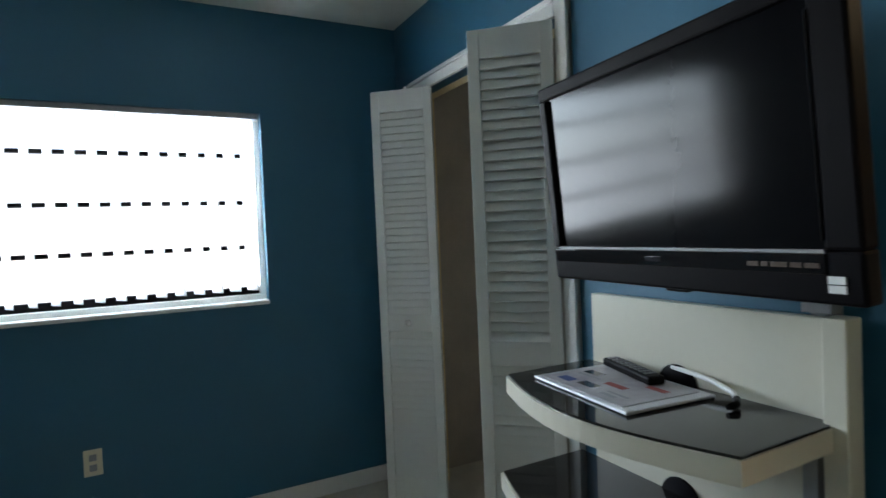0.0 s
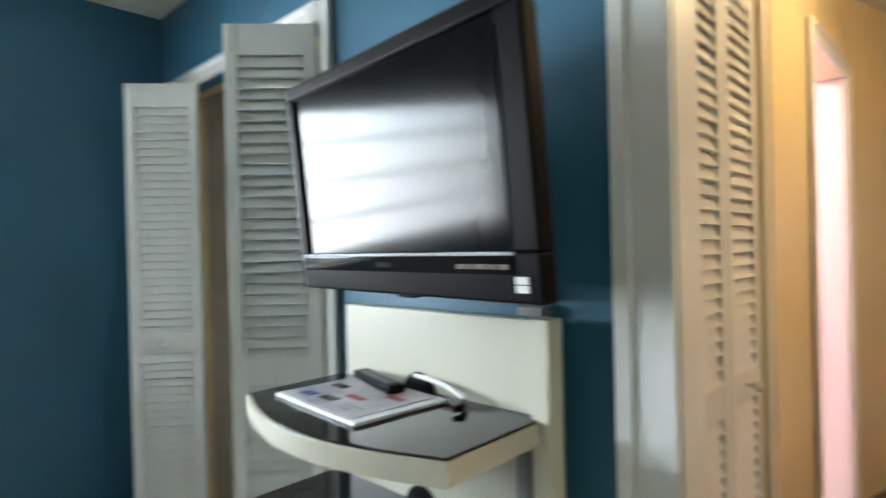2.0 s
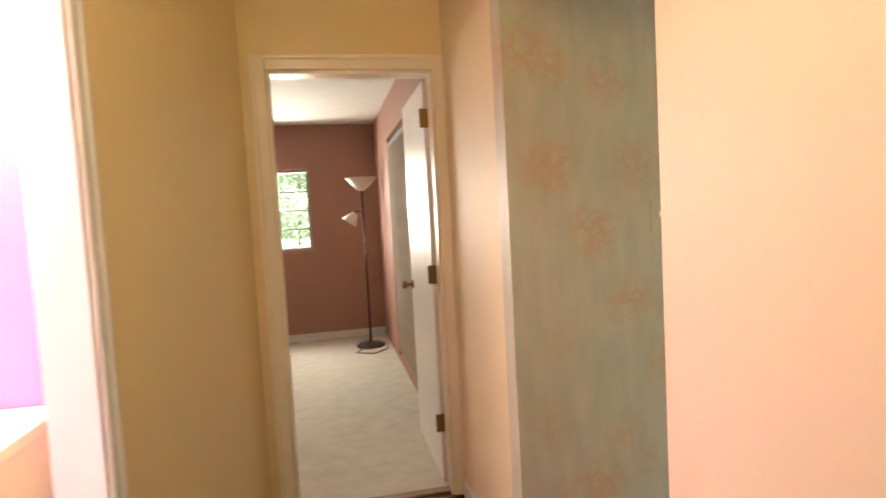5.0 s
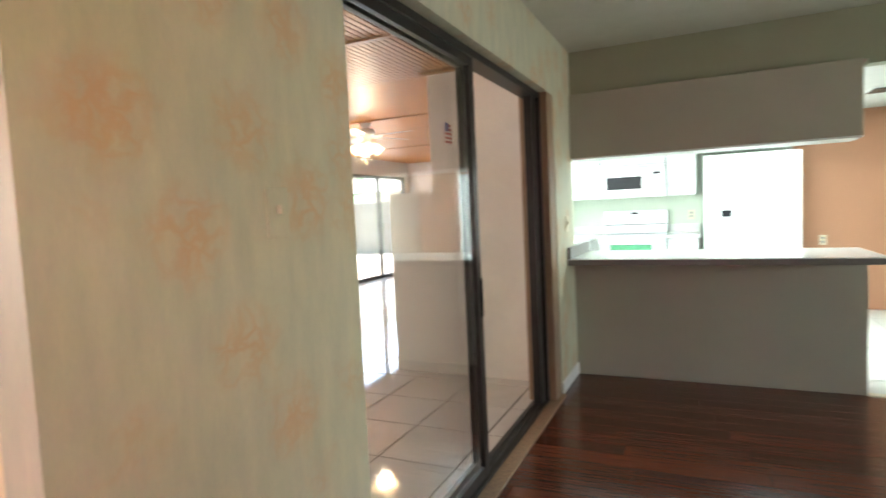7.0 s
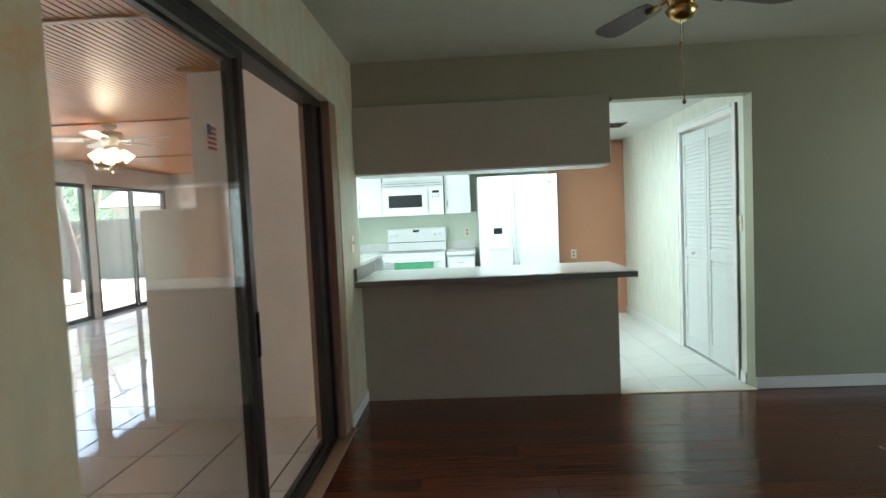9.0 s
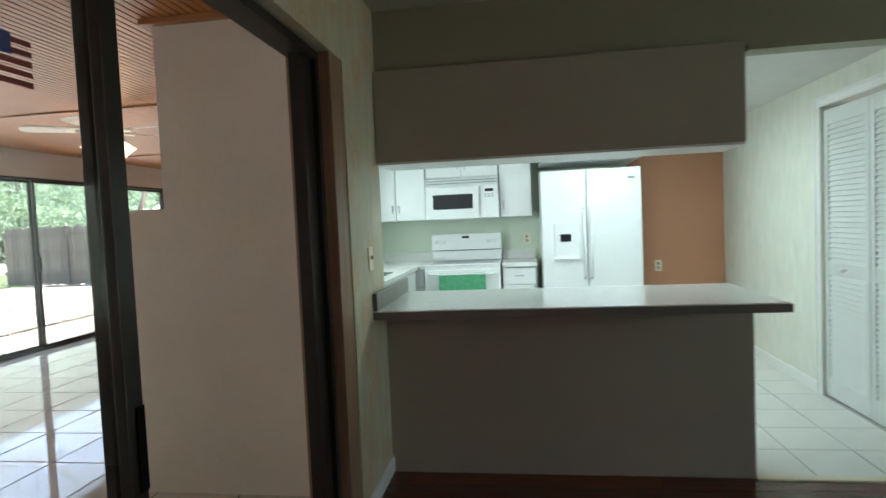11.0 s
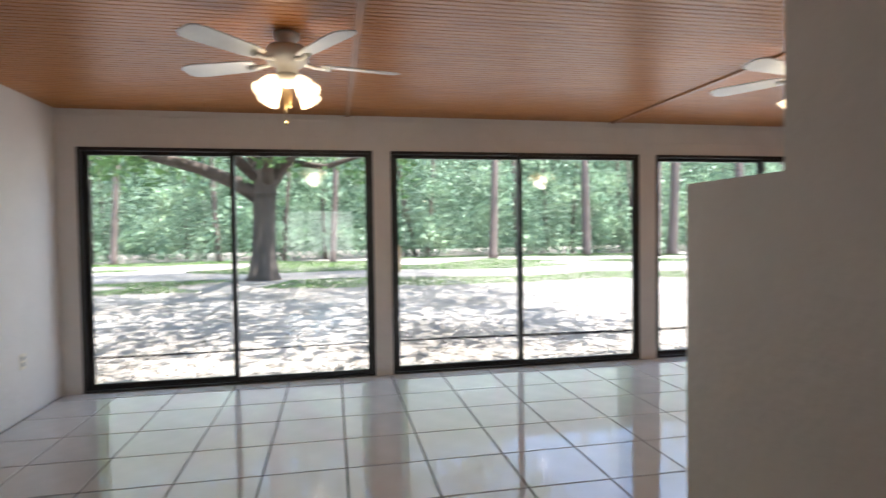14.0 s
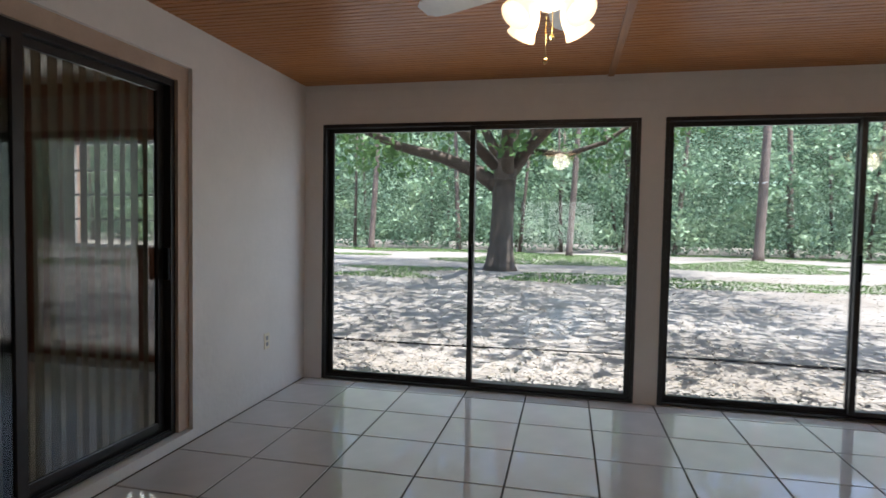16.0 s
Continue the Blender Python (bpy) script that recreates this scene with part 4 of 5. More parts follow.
part("edge", B(-0.259, -1.905, 0.0, 0.50, -1.90, 0.038), EDGE, ct, "taupe edge band")
part("backsplash", B(-0.26, -0.024, 0.044, 0.5, -0.004, 0.13, bev=0.002), EDGE, ct, "dark taupe end splash")
pc = thing("base_cabinet", (5.12, -1.84, 0), "white base cabinet behind the half wall", "cabinet")
part("body", B(0.005, 0.02, 0.0, 0.36, 1.82, 0.866, bev=0.003), APPL, pc)


def cabinet(x0, y0, z0, x1, y1, z1, doors, label, handles=True, drawer=False):
    """A unit facing -x, with doors or drawers on its x0 side."""
    t = thing("wall_cabinet" if z0 > 0.5 else "base_cabinet", (x0, y0, z0), label, "cabinet", "kitchen cabinets")
    part("body", B(0.02, 0.001, 0, x1 - x0, y1 - y0 - 0.001, z1 - z0, bev=0.002), APPL, t)
    w = (y1 - y0) / doors
    for i in range(doors):
        zs = ((0.10, z1 - z0 - 0.18), (z1 - z0 - 0.17, z1 - z0 - 0.01)) if drawer else ((0.005, z1 - z0 - 0.005),)
        for a, b in zs:
            dd = part("drawer" if drawer and a > 0.3 else "door", B(0, i * w + 0.005, a, 0.018, (i + 1) * w - 0.005, b, bev=0.003), APPL, t)
            if handles:
                yy = (i + 0.5) * w if drawer and a > 0.3 else (i * w + 0.035 if i % 2 else (i + 1) * w - 0.035)
                zz = (a + b) / 2 if drawer and a > 0.3 else (a + 0.12 if z0 > 0.5 else b - 0.1)
                if drawer and a > 0.3:
                    part("handle", tube(bmesh.new(), [(0, yy - 0.04, zz), (-0.022, yy - 0.035, zz), (-0.022, yy + 0.035, zz), (0, yy + 0.04, zz)], 0.004, 6), CHROME, dd)
                else:
                    part("handle", tube(bmesh.new(), [(0, yy, zz - 0.04), (-0.022, yy, zz - 0.035), (-0.022, yy, zz + 0.035), (0, yy, zz + 0.04)], 0.004, 6), CHROME, dd)
    return t


cabinet(7.87, 0.25, 1.36, 8.2, 0.88, 2.19, 2, "white wall cabinet left of the microwave".replace("left of", "beside"))
cabinet(7.87, -0.51, 1.78, 8.2, 0.24, 2.19, 2, "short white wall cabinet above the microwave")
cabinet(7.87, -0.84, 1.36, 8.2, -0.52, 2.19, 1, "narrow white wall cabinet beside the microwave")
cabinet(7.5, -1.85, 1.85, 8.2, -0.92, 2.19, 2, "white wall cabinet over the refrigerator", handles=False)
cabinet(7.6, 0.25, 0.0, 8.2, 0.88, 0.87, 1, "white base cabinet in the kitchen corner", drawer=True)
cabinet(7.6, -0.86, 0.0, 8.2, -0.53, 0.87, 1, "white base cabinet with a drawer", drawer=True)
for y0, y1 in ((0.245, 0.89), (-0.87, -0.525)):
    c = thing("counter", (7.57, y0, 0.87), "white laminate kitchen counter", "counter", "kitchen counters")
    part("top", B(0, 0, 0, 0.63, y1 - y0, 0.04, bev=0.004), COUNTER, c)
    part("backsplash", B(0.61, 0, 0.04, 0.63, y1 - y0, 0.14, bev=0.003), COUNTER, c)
c = thing("counter", (5.5, 0.30, 0.87), "white laminate counter under the kitchen window", "counter", "kitchen counters")
part("top", B(0.0, 0, 0, 2.06, 0.59, 0.04, bev=0.004), COUNTER, c)
part("sink", B(0.7, 0.1, 0.036, 1.4, 0.48, 0.046, bev=0.004), DARKW, c, "dark inset sink")
part("tap", tube(bmesh.new(), [(1.05, 0.5, 0.04), (1.05, 0.5, 0.24), (1.05, 0.3, 0.22)], 0.012), CHROME, c)
nb = thing("base_cabinet", (5.5, 0.32, 0), "white base cabinets under the kitchen window", "cabinet", "kitchen cabinets")
part("body", B(0.0, 0.02, 0, 2.05, 0.57, 0.868, bev=0.003), APPL, nb)
for i in range(4):
    part("door", B(i * 0.51 + 0.005, 0.0, 0.1, i * 0.51 + 0.50, 0.018, 0.855, bev=0.003), APPL, nb)

mw = thing("microwave", (7.80, -0.51, 1.36), "white over-range microwave with a dark window", "microwave")
part("body", B(0.02, 0, 0, 0.39, 0.75, 0.415, bev=0.004), APPL, mw)
dr2 = part("door", B(0.0, 0.19, 0.0, 0.02, 0.75, 0.33, bev=0.005), APPL, mw)
part("window", B(-0.003, 0.26, 0.10, 0.0, 0.67, 0.25), DARKW, dr2, "dark mesh window")
part("handle", B(-0.03, 0.195, 0.05, -0.003, 0.215, 0.30, bev=0.005), APPL, dr2)
part("control_panel", B(0.0, 0.0, 0.0, 0.02, 0.185, 0.33, bev=0.004), APPL, mw)
part("badge", B(-0.003, 0.05, 0.265, 0.001, 0.135, 0.295, bev=0.001), DARKW, mw, "dark oval display")
btm = mesh_of("key", B(-0.002, -0.01, -0.006, 0, 0.01, 0.006), GREYP)
for i in range(2):
    for j in range(3):
        piece("key", btm, mw, (0, 0.06 + j * 0.035, 0.215 + i * 0.022))
for i in range(5):
    part("vent_slat", B(0.004, 0.01, 0.345 + i * 0.014, 0.022, 0.74, 0.351 + i * 0.014), GREYP if i % 2 else APPL, mw)
rg = thing("range", (7.55, -0.51, 0), "white electric range with a green towel on its door", "range")
part("body", B(0.02, 0, 0.0, 0.64, 0.75, 0.90, bev=0.004), APPL, rg)
part("cooktop", B(0.0, 0.0, 0.90, 0.64, 0.75, 0.915, bev=0.004), APPL, rg)
part("glass_top", B(0.05, 0.04, 0.915, 0.54, 0.71, 0.919), GREYP, rg, "pale grey glass cooktop")
bg = part("backguard", B(0.54, 0.0, 0.915, 0.64, 0.75, 1.20, bev=0.01), APPL, rg)
part("panel_line", B(0.533, 0.01, 1.02, 0.54, 0.74, 1.028), DARKW, bg)
part("badge", B(0.533, 0.34, 1.15, 0.54, 0.42, 1.175), DARKW, bg, "dark clock display")
kn = lathe(bmesh.new(), [(0.02, 0), (0.02, 0.012), (0.014, 0.022)], 12, (0, 0, 0), Matrix.Rotation(radians(-90), 3, "Y"))
knm = mesh_of("knob", kn, APPL)
for yy in (0.06, 0.13, 0.62, 0.69):
    piece("knob", knm, bg, (0.54, yy, 1.12))
od = part("oven_door", B(0.0, 0.01, 0.22, 0.02, 0.74, 0.86, bev=0.005), APPL, rg)
part("window", B(-0.003, 0.16, 0.38, 0.0, 0.59, 0.66), DARKW, od)
part("handle", tube(bmesh.new(), [(0, 0.05, 0.82), (-0.04, 0.06, 0.82), (-0.04, 0.69, 0.82), (0, 0.70, 0.82)], 0.01), APPL, od)
part("storage_drawer", B(0.0, 0.01, 0.04, 0.02, 0.74, 0.21, bev=0.004), APPL, rg)
tw = thing("towel", (7.52, -0.37, 0.38), "green towel hanging on the oven door handle", "towel")
part("cloth", B(-0.012, 0.0, 0.10, -0.003, 0.46, 0.452, bev=0.003), GREEN, tw)
fg = thing("refrigerator", (7.45, -1.83, 0), "white side-by-side refrigerator with an ice dispenser", "refrigerator")
part("body", B(0.06, 0.0, 0.02, 0.74, 0.91, 1.77, bev=0.006), APPL, fg)
part("grille", B(0.05, 0.02, 0.0, 0.10, 0.89, 0.09), GREYP, fg)
fd = part("freezer_door", B(0.0, 0.50, 0.10, 0.06, 0.908, 1.765, bev=0.012), APPL, fg)
rd = part("fridge_door", B(0.0, 0.002, 0.10, 0.06, 0.49, 1.765, bev=0.012), APPL, fg)
part("dispenser", B(-0.006, 0.58, 0.93, 0.002, 0.80, 1.28, bev=0.003), APPL, fd, "pale dispenser bay")
part("dispenser_recess", B(-0.009, 0.645, 1.10, -0.005, 0.745, 1.17), DARKW, fd, "dark dispenser recess")
part("drip_tray", B(-0.03, 0.58, 0.93, 0.0, 0.80, 0.955, bev=0.004), APPL, fd)
part("handle", tube(bmesh.new(), [(0, 0.525, 0.75), (-0.045, 0.525, 0.78), (-0.045, 0.525, 1.38), (0, 0.525, 1.41)], 0.012), APPL, fd)
part("handle", tube(bmesh.new(), [(0, 0.465, 0.75), (-0.045, 0.465, 0.78), (-0.045, 0.465, 1.38), (0, 0.465, 1.41)], 0.012), APPL, rd)
part("badge", B(-0.003, 0.06, 1.66, 0.0, 0.12, 1.68), GREYP, rd)
kv = thing("ceiling_vent", (6.9, -2.35, 2.2), "grey slatted kitchen ceiling vent", "vent")
part("frame", B(-0.16, -0.10, -0.008, 0.16, 0.10, 0, bev=0.002), WHITE, kv)
for i in range(7):
    part("slat", B(-0.14, -0.085 + i * 0.025, -0.016, 0.14, -0.07 + i * 0.025, -0.008), DARKW, kv)
kl = thing("ceiling_light", (6.5, -1.5, 2.2), "white box ceiling light of the kitchen", "ceiling light")
part("frame", B(-0.6, -0.3, -0.05, 0.6, 0.3, 0, bev=0.004), WHITE, kl)

# ---------------- ceiling fans ----------------
def fan(loc, label, body, blade, rot, lit=True, n=5, down=0.0, R=0.62):
    t = thing("ceiling_fan", loc, label, "ceiling fan")
    part("canopy", lathe(bmesh.new(), [(0.065, 0), (0.065, -0.03), (0.025, -0.06), (0.018, -0.07 - down)], 20), body, t)
    part("motor", lathe(bmesh.new(), [(0.03, -0.06 - down), (0.10, -0.075 - down), (0.115, -0.11 - down), (0.11, -0.15 - down), (0.06, -0.185 - down), (0.055, -0.215 - down)], 24), body, t)
    for i in range(n):
        m = Matrix.Rotation(radians(rot + i * 360 / n), 3, "Z") @ Matrix.Rotation(radians(11), 3, "X")
        off = Vector((0, 0, -0.155 - down))
        bm = bmesh.new()
        prof = [(0.18, 0.045), (0.24, 0.058), (R - 0.08, 0.070), (R - 0.03, 0.062), (R, 0.035)]
        top, bot = [], []
        for x, w in prof:
            top.append([bm.verts.new(m @ Vector((x, s * w, 0.003)) + off) for s in (1, -1)])
            bot.append([bm.verts.new(m @ Vector((x, s * w, -0.003)) + off) for s in (1, -1)])
        for k in range(len(prof) - 1):
            bm.faces.new((top[k][0], top[k][1], top[k + 1][1], top[k + 1][0]))
            bm.faces.new((bot[k][0], bot[k + 1][0], bot[k + 1][1], bot[k][1]))
            for s in (0, 1):
                bm.faces.new((top[k][s], top[k + 1][s], bot[k + 1][s], bot[k][s]))
        bm.faces.new((top[0][0], bot[0][0], bot[0][1], top[0][1]))
        bm.faces.new((top[-1][0], top[-1][1], bot[-1][1], bot[-1][0]))
        bl2 = part("blade", bm, blade, t)
        part("blade_iron", tube(bmesh.new(), [m @ Vector((0.09, 0, 0.0)) + off, m @ Vector((0.15, 0, -0.012)) + off, m @ Vector((0.23, 0, -0.006)) + off], [0.012, 0.01, 0.02], 6), body, bl2)
    part("light_fitter", lathe(bmesh.new(), [(0.055, -0.215 - down), (0.07, -0.235 - down), (0.05, -0.27 - down), (0.02, -0.285 - down)], 20), BRASS if not lit else body, t)
    if lit:
        for i in range(4):
            a = radians(45 + 90 * i)
            m = Matrix.Rotation(a, 3, "Z") @ Matrix.Rotation(radians(138), 3, "Y")
            o = Vector((math.cos(a) * 0.085, math.sin(a) * 0.085, -0.25 - down))
            part("shade", lathe(bmesh.new(), [(0.022, 0), (0.035, 0.02), (0.046, 0.055), (0.050, 0.09), (0.062, 0.12), (0.057, 0.118), (0.042, 0.08), (0.02, 0.02)], 18, o, m), BULB, t, "lit frosted tulip shade")
    for k, (dx, ln) in enumerate(((0.012, 0.10), (-0.012, 0.19 if lit else 0.36))):
        zb = -0.285 - down
        part("pull_chain", tube(bmesh.new(), [(dx, 0, zb), (dx, 0, zb - ln)], 0.0018, 5), BRASS, t)
        part("chain_bob", lathe(bmesh.new(), [(0.003, 0.012), (0.009, 0.004), (0.009, -0.004), (0.003, -0.012)], 10, (dx, 0, zb - ln)), BRASS, t)
    return t


fan((3.38, 2.96, 2.39), "white ceiling fan with four lit tulip shades under beadboard", FANW, FANW, 12)
fan((6.48, 2.73, 2.39), "white ceiling fan with lit shades at the far end", FANW, FANW, 50)
fan((3.6, -1.79, H), "brass ceiling fan with dark walnut blades", BRASS, WALNUT, 20, lit=False, n=4)
lamp("fan_lamp_glow", "POINT", pose(3.38, 2.96, 2.0), 2.2, (1, 0.84, 0.62), 0.09)
lamp("fan_lamp_glow_far", "POINT", pose(6.48, 2.73, 2.0), 2.2, (1, 0.84, 0.62), 0.09)
# flag sticker on the sliding glass
fs = thing("window_sticker", (2.93, 0.116, 1.60), "small faded flag sticker on the sliding glass", "sticker")
for i in range(5):
    part("stripe", B(0, -0.001, i * 0.018, 0.07, 0.0, i * 0.018 + 0.010), RED, fs)
part("canton", B(0, -0.0015, 0.05, 0.03, -0.001, 0.088), BLUE, fs)

# ---------------- yard ----------------
rng = np.random.default_rng(7)
bm = bmesh.new()
n = 60
gv = {}
for i in range(n + 1):
    for j in range(n + 1):
        u, v = (i / n * 2 - 1), (j / n * 2 - 1)
        x, y = 6 + 40 * u + 560 * u ** 5, 20 + 40 * v + 560 * v ** 5
        inside = -3.2 < x < 12.6 and -8 < y < 5.6
        z = -0.12 if inside else -0.07 + 0.05 * noise.noise(Vector((x * 0.15, y * 0.15, 0)))
        gv[i, j] = bm.verts.new((x, y, z))
for i in range(n):
    for j in range(n):
        bm.faces.new((gv[i, j], gv[i + 1, j], gv[i + 1, j + 1], gv[i, j + 1]))
struct("ground", bm, GROUND, "sandy ground strewn with leaf litter", "ground")


def quads(name, centers, size, material, label, category, parent=None, flat=False, seed=1, kind="stuff"):
    """Many small leaf-shaped quads in one mesh."""
    r = np.random.default_rng(seed)
    k = len(centers)
    nrm = r.normal(size=(k, 3))
    if flat:
        nrm = nrm * 0.25 + np.array([0, 0, 1.0])
    nrm /= np.linalg.norm(nrm, axis=1)[:, None]
    ref = r.normal(size=(k, 3))
    u = np.cross(nrm, ref)
    u /= np.linalg.norm(u, axis=1)[:, None]
    v = np.cross(nrm, u)
    s = (size * (0.6 + 0.8 * r.random(k)))[:, None]
    p = np.stack([centers + u * s, centers + v * s * 0.45, centers - u * s, centers - v * s * 0.45], 1).reshape(-1, 3)
    me = bpy.data.meshes.new(name)
    me.vertices.add(4 * k)
    me.vertices.foreach_set("co", p.ravel())
    me.loops.add(4 * k)
    me.loops.foreach_set("vertex_index", np.arange(4 * k))
    me.polygons.add(k)
    me.polygons.foreach_set("loop_start", np.arange(0, 4 * k, 4))
    me.update()
    me.validate()
    me.materials.append(material)
    ob = new(name, me)
    if parent:
        ob.parent = parent
        return ob
    return tagged(ob, label, category, kind=kind)


def clumps(k, per, box6, spread, seed):
    r = np.random.default_rng(seed)
    lo, hi = np.array(box6[:3]), np.array(box6[3:])
    c = lo + (hi - lo) * r.random((k, 3))
    return (c[:, None, :] + r.normal(size=(k, per, 3)) * (spread * (0.5 + r.random((k, 1, 1))))).reshape(-1, 3)


# the big oak
oak = thing("oak_tree", (1.5, 17.8, -0.1), "large old oak with a thick trunk and spreading limbs", "tree")
bm = bmesh.new()
tube(bm, [(0, 0, -0.1), (0.0, 0, 0.25), (0.02, 0, 0.8), (0.05, 0, 1.8), (0.08, 0, 2.7), (0.15, 0.05, 3.4), (0.3, 0.1, 4.6), (0.35, 0.1, 7)], [0.62, 0.46, 0.37, 0.34, 0.36, 0.34, 0.24, 0.1], 14)
part("trunk", bm, BARK, oak, "furrowed grey-brown bark")
limbs = [
    ([(0.0, 0, 2.5), (-0.7, 0, 3.0), (-1.8, -0.2, 3.45), (-3.2, -0.3, 3.8), (-5.2, -0.6, 4.7)], [0.26, 0.22, 0.18, 0.14, 0.05]),
    ([(0.15, 0, 2.8), (0.6, 0.3, 3.5), (0.9, 0.4, 4.3), (1.6, 0.5, 6.0)], [0.22, 0.18, 0.15, 0.05]),
    ([(0.8, 0.4, 3.7), (1.9, 0.3, 3.55), (3.0, 0.2, 3.9), (4.6, 0.0, 5.0)], [0.10, 0.09, 0.07, 0.03]),
    ([(0.1, 0, 3.0), (-0.4, 0.4, 4.0), (-1.2, 0.8, 5.5)], [0.2, 0.16, 0.05]),
    ([(0.2, -0.1, 3.0), (0.3, -1.5, 4.2), (0.6, -3.8, 5.2), (0.4, -6.5, 5.8)], [0.2, 0.16, 0.12, 0.05]),
    ([(-0.2, -0.1, 3.2), (-1.5, -1.8, 4.6), (-3.0, -4.5, 5.6)], [0.18, 0.14, 0.05]),
    ([(0.3, 0, 3.2), (2.0, -2.0, 4.6), (4.5, -4.6, 5.5)], [0.18, 0.14, 0.05]),
]
for p, r in limbs:
    part("limb", tube(bmesh.new(), p, r, 9), BARK, oak)
# high crown is unseen, stretched towards the house to dapple the ground with shade
c = np.concatenate([clumps(1300, 26, (-9, -12.5, 5.2, 8.0, 4, 9.0), 0.42, 11), clumps(70, 22, (-6, -2, 3.4, 6, 3, 4.8), 0.3, 12)])
quads("crown", c, 0.13, LEAF1, "", "", parent=oak, seed=3)

# pines and slender trees
def pine(x, y, h, r, lean, label):
    t = thing("pine_tree", (x, y, -0.1), label, "tree", "slender yard trees")
    part("trunk", tube(bmesh.new(), [(0, 0, -0.1), (0, 0, 0.3), (lean * 0.3, 0, h * 0.3), (lean, 0, h)], [r * 1.5, r * 1.1, r, r * 0.5], 10), PBARK, t)
    c2 = clumps(60, 24, (-2.2 + lean, -2.2, h * 0.62, 2.2 + lean, 2.2, h + 1.5), 0.3, int(abs(x * 7) + y))
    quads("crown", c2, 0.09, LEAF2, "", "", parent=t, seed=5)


for x, y, r, lean in ((11.85, 28.2, 0.20, 0.3), (17.5, 29.0, 0.22, -0.2), (20.2, 26.5, 0.22, 0.2), (21.8, 27.5, 0.24, 0.5), (6.5, 31, 0.14, 0.4), (14.8, 33, 0.15, -0.4), (25.5, 27, 0.25, 0.1), (9.2, 33, 0.12, 0.8), (-2.5, 32, 0.13, -0.5), (3.6, 27.5, 0.14, 0.5), (-7, 30, 0.15, 0.6)):
    pine(x, y, 11, r, lean, "slender pine trunk at the edge of the woods")
tr = thing("young_tree", (13.9, 8.6, -0.1), "pale slender forked tree beside the fence", "tree")
part("trunk", tube(bmesh.new(), [(0, 0, -0.1), (0.05, 0, 1.0), (-0.1, 0.1, 2.0), (-0.3, 0.2, 4.2)], [0.13, 0.10, 0.08, 0.04], 9), PBARK, tr)
part("limb", tube(bmesh.new(), [(0.03, 0, 1.1), (0.5, -0.3, 2.0), (0.9, -0.6, 3.6)], [0.07, 0.055, 0.03], 8), PBARK, tr)
quads("crown", clumps(60, 20, (-2, -2, 3.4, 2, 2, 5.5), 0.3, 31), 0.08, LEAF2, "", "", parent=tr, seed=8)

# the woods behind
c = np.concatenate([
    clumps(620, 100, (-32, 31, 0.0, 48, 39, 3.0), 0.55, 21),
    clumps(560, 120, (-32, 32, 2.4, 48, 42, 9.0), 0.7, 22),
    clumps(420, 30, (-34, 38, 7.0, 52, 46, 13.0), 0.9, 23),
    clumps(420, 30, (26, 14, 0.0, 42, 32, 7.0), 0.8, 24),
])
c2 = np.concatenate([
    clumps(240, 70, (-32, 30, 0.3, 48, 33, 4.5), 0.34, 41),
    clumps(200, 60, (-32, 31, 4.0, 48, 36, 9.0), 0.45, 42),
])
# paler clumps carry the sun highlights in their leaf colour
quads("undergrowth", c2, 0.15, LEAF3, "leafy bushes at the edge of the woods, sun highlights put into their colour", "bushes", seed=19)
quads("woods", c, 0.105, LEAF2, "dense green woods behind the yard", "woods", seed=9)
bm = bmesh.new()
r2 = np.random.default_rng(5)
for i in range(46):
    x, y, l = -30 + 76 * r2.random(), 30.5 + 6 * r2.random(), r2.normal() * 0.8
    tube(bm, [(x, y, -0.2), (x + l * 0.3, y, 2.5), (x + l, y, 8)], [0.12, 0.09, 0.05], 6)
tagged(new("wood_stems", mesh_of("wood_stems", bm, BARK)), "thin grey stems standing in the woods", "stems", kind="stuff")
bm = bmesh.new()
box(bm, -70, 47, -1, 90, 47.5, 17)
struct("backdrop", bm, mat("far_woods", (0.05, 0.10, 0.04), 0.9, vary=0.4, scale=1.5, bump=0), "dark green depth of far woods", "backdrop")
# leaf litter and grass
r3 = np.random.default_rng(17)
k = 70000
c = np.stack([-6 + 22 * r3.random(k), 5.25 + 13 * r3.random(k) ** 1.7, np.full(k, -0.035)], 1)
quads("leaf_litter", c, 0.022, LITTER, "dry brown oak leaves on the ground", "leaves", flat=True, seed=12)
k = 170000
cx, cy = r3.random(k) * 34 - 12, r3.random(k) * 18 + 13
keep = np.array([noise.noise(Vector((a * 0.16, b * 0.3, 3))) + 0.10 * math.sin(b * 0.9) > 0.03 + (0.12 if b < 14 else 0) for a, b in zip(cx, cy)])
cx, cy = cx[keep], cy[keep]
quads("grass", np.stack([cx, cy, np.full(len(cx), -0.02)], 1), 0.026, GRASSM, "patchy green grass in the yard", "grass", seed=13)
ps = thing("garden_stake", (5.9, 19.5, -0.1), "pale wooden stake standing in the yard", "stake")
part("stake", B(-0.03, -0.03, -0.05, 0.03, 0.03, 1.0, bev=0.006), OAKW, ps)
ed = thing("garden_edging", (0, 0, 0), "dark low border edging in the leaf litter", "edging")
part("strip", tube(bmesh.new(), [(-2, 6.9, -0.05), (2.0, 6.75, -0.05), (5, 6.9, -0.05), (8, 6.8, -0.05), (12, 7.0, -0.05)], 0.018, 6), BLACKP, ed)

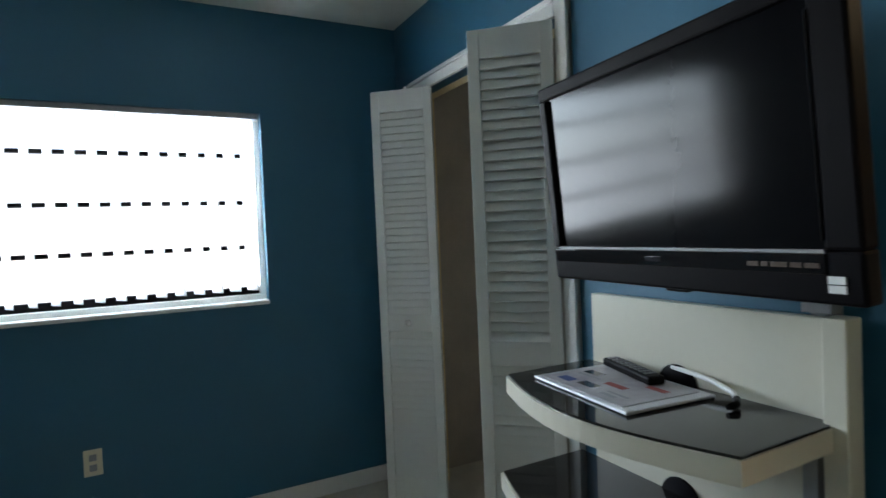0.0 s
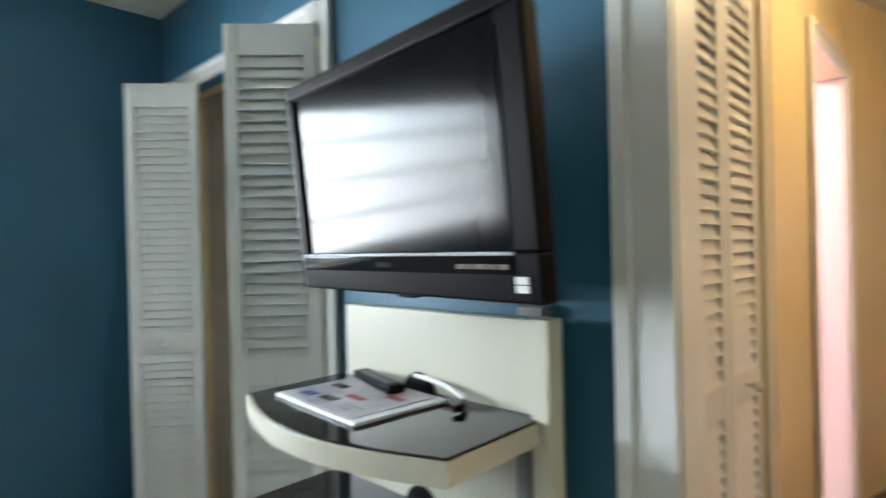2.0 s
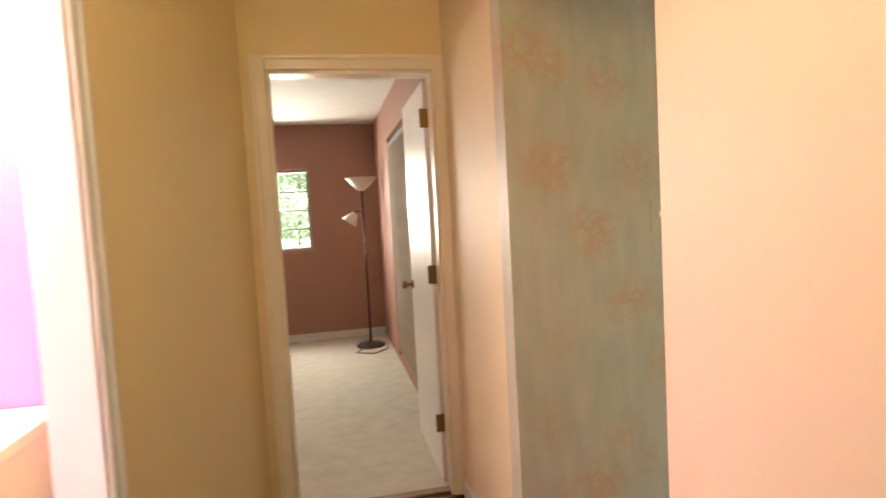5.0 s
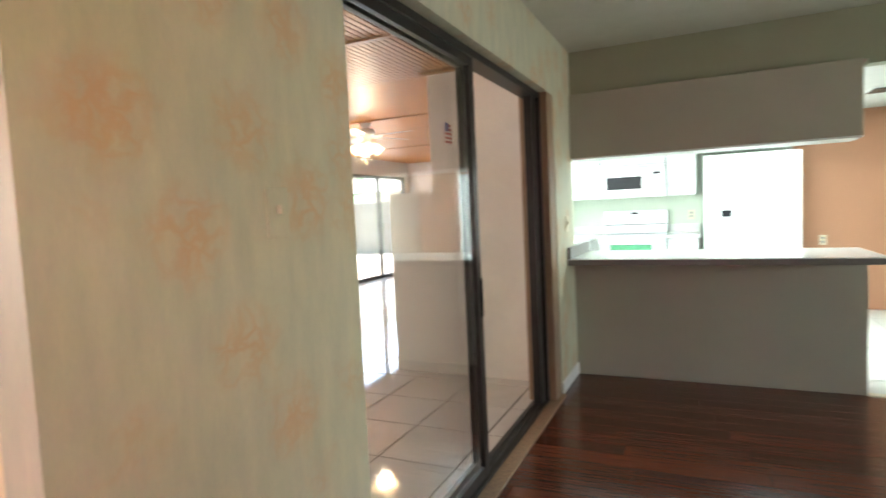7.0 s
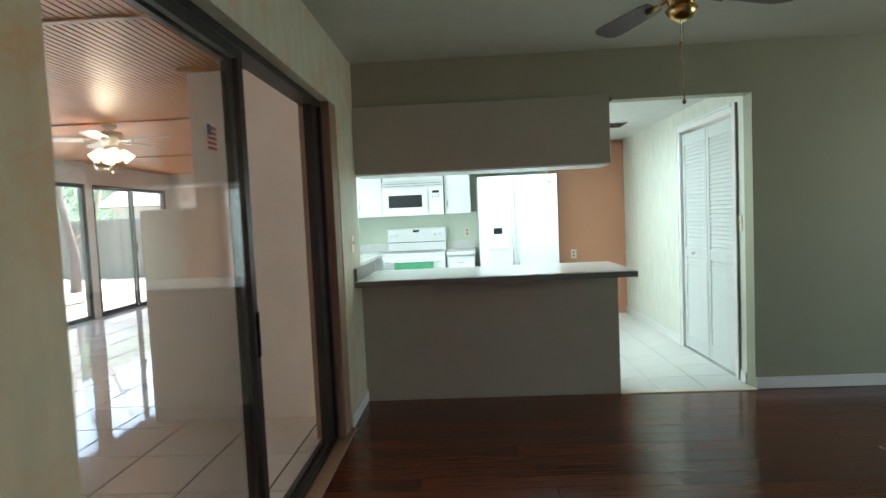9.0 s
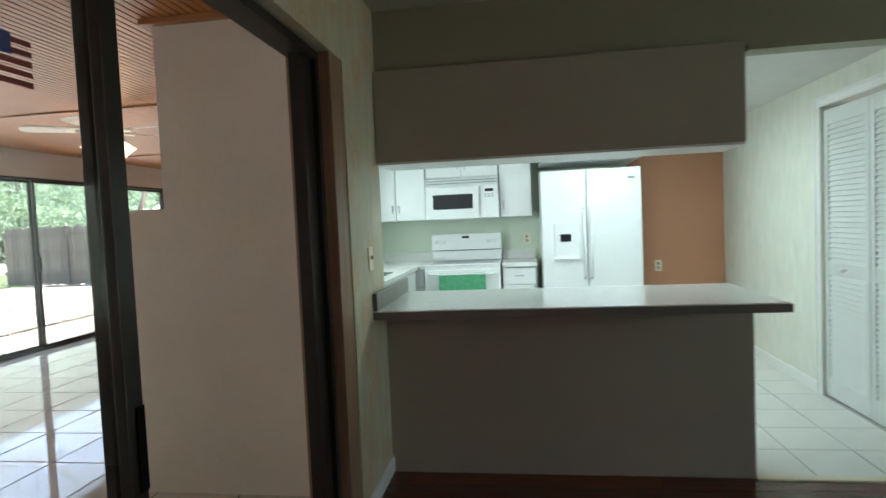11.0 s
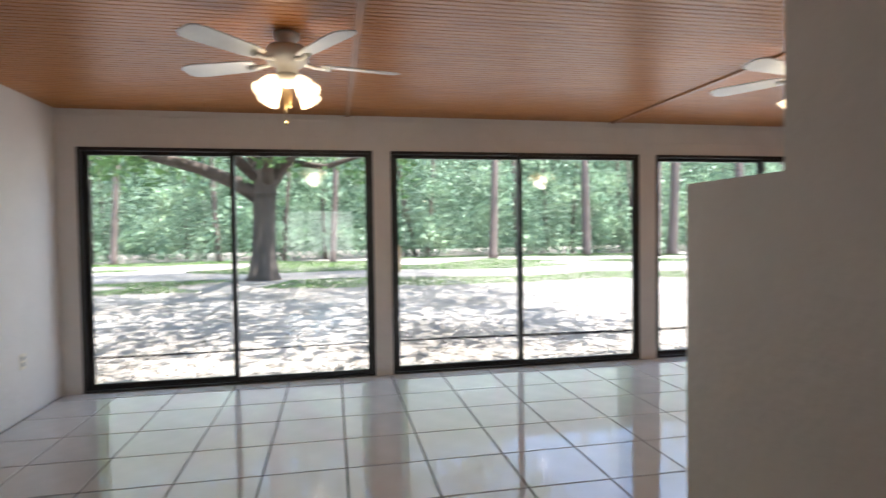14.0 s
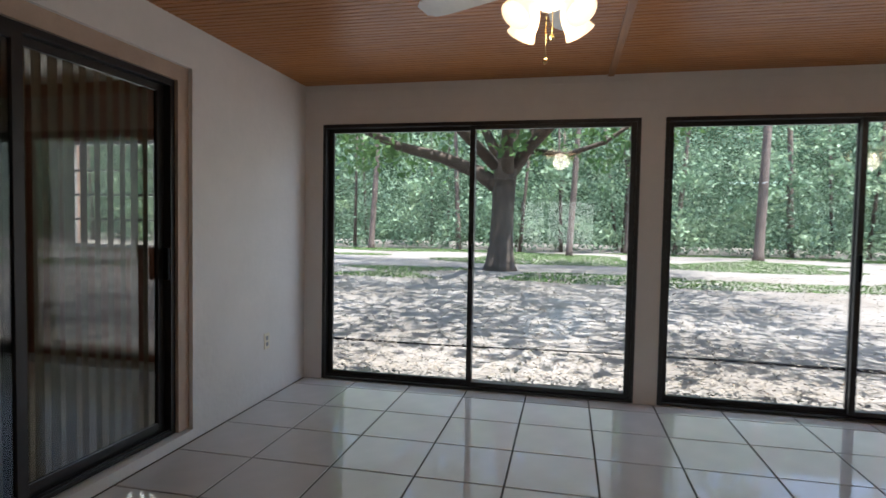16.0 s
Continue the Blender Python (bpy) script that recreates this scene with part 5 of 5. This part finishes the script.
# fence and neighbour
fc = thing("fence", (17.5, 0, -0.1), "weathered grey board fence", "fence")
fb = mesh_of("board", B(-0.012, -0.066, 0.03, 0.012, 0.066, 1.82, bev=0.0), FENCEM)
for i in range(88):
    piece("board", fb, fc, (random.uniform(-0.006, 0.006), 3.0 + i * 0.14, random.uniform(-0.03, 0.03)), (0, random.uniform(-0.01, 0.01), 0))
for z in (0.4, 1.0, 1.55):
    part("fence_rail", B(-0.06, 2.9, z, -0.014, 15.3, z + 0.08), FENCEM, fc)
for i in range(5):
    part("post", B(-0.11, 3.0 + i * 2.5, -0.1, -0.014, 3.09 + i * 2.5, 1.75, bev=0.004), FENCEM, fc)
hs = thing("neighbour_house", (27, 8, -0.1), "pale neighbouring house with a low grey roof", "house")
part("wall", B(0, -8, 0, 8, 8, 2.6), SIDING, hs)
bm = bmesh.new()
vs = [bm.verts.new(p) for p in ((-0.6, -8.6, 2.6), (8.6, -8.6, 2.6), (8.6, 8.6, 2.6), (-0.6, 8.6, 2.6), (4, -8.6, 4.6), (4, 8.6, 4.6))]
for f in ((0, 3, 5, 4), (1, 4, 5, 2), (0, 4, 1), (3, 2, 5), (0, 1, 2, 3)):
    bm.faces.new([vs[i] for i in f])
part("roof", bm, SHINGLE, hs)
# unseen roof slab, added over the place to keep out the sky
struct("roof", B(-3.0, -7.6, 2.62, 12.3, 5.2, 2.75), SHINGLE, "unseen flat grey slab added over the house to block the sky", "roof")

# ---------------- floor pieces ----------------
PM = {}


def plank(w, l, h, material, name, bev=0.0015):
    key = (name, round(w, 3), round(l, 3))
    if key not in PM:
        bm = bmesh.new()
        b0 = [bm.verts.new(p) for p in ((0, 0, -h), (w, 0, -h), (w, l, -h), (0, l, -h))]
        m0 = [bm.verts.new(p) for p in ((0, 0, -bev), (w, 0, -bev), (w, l, -bev), (0, l, -bev))]
        t0 = [bm.verts.new(p) for p in ((bev, bev, 0), (w - bev, bev, 0), (w - bev, l - bev, 0), (bev, l - bev, 0))]
        for p, q in ((b0, m0), (m0, t0)):
            for i in range(4):
                bm.faces.new((p[i], p[(i + 1) % 4], q[(i + 1) % 4], q[i]))
        bm.faces.new(t0)
        PM[key] = mesh_of(name, bm, material)
    return PM[key]


def lay_planks(parent, x0, x1, y0, y1, w=0.125, L=1.25):
    x, col = x0, 0
    while x < x1 - 0.01:
        ww = min(w, x1 - x)
        y = y0 - (col * 0.47 % 1.0) * L
        while y < y1 - 0.01:
            a, b = max(y, y0), min(y + L, y1)
            if b - a > 0.02:
                piece("plank", plank(ww - 0.001, b - a - 0.001, 0.006, PLANK, "plank"), parent, (x, a, 0))
            y += L
        x += w
        col += 1


lay_planks(floor_living, 1.12, 5.0, -5.0, -0.0)
lay_planks(floor_hall, 0.0, 1.12, -2.27, 0.93)


def lay_tiles(parent, x0, x1, y0, y1, s, g, material, ox=0.0, oy=0.0):
    x = x0 - ox
    while x < x1 - 0.02:
        y = y0 - oy
        while y < y1 - 0.02:
            a, b, c3, d3 = max(x, x0), min(x + s - g, x1), max(y, y0), min(y + s - g, y1)
            if b - a > 0.02 and d3 - c3 > 0.02:
                piece("tile", plank(b - a, d3 - c3, 0.004, material, "tile" if material is TILE else "kitchen_tile", 0.002), parent, (a, c3, 0))
            y += s
        x += s


lay_tiles(floor_sunroom, 1.36, 11.8, 0.12, 5.02, 0.457, 0.010, TILE, 0.444, 0.307)
lay_tiles(floor_kitchen, 5.03, 8.2, -2.79, 0.9, 0.33, 0.006, KTILE)
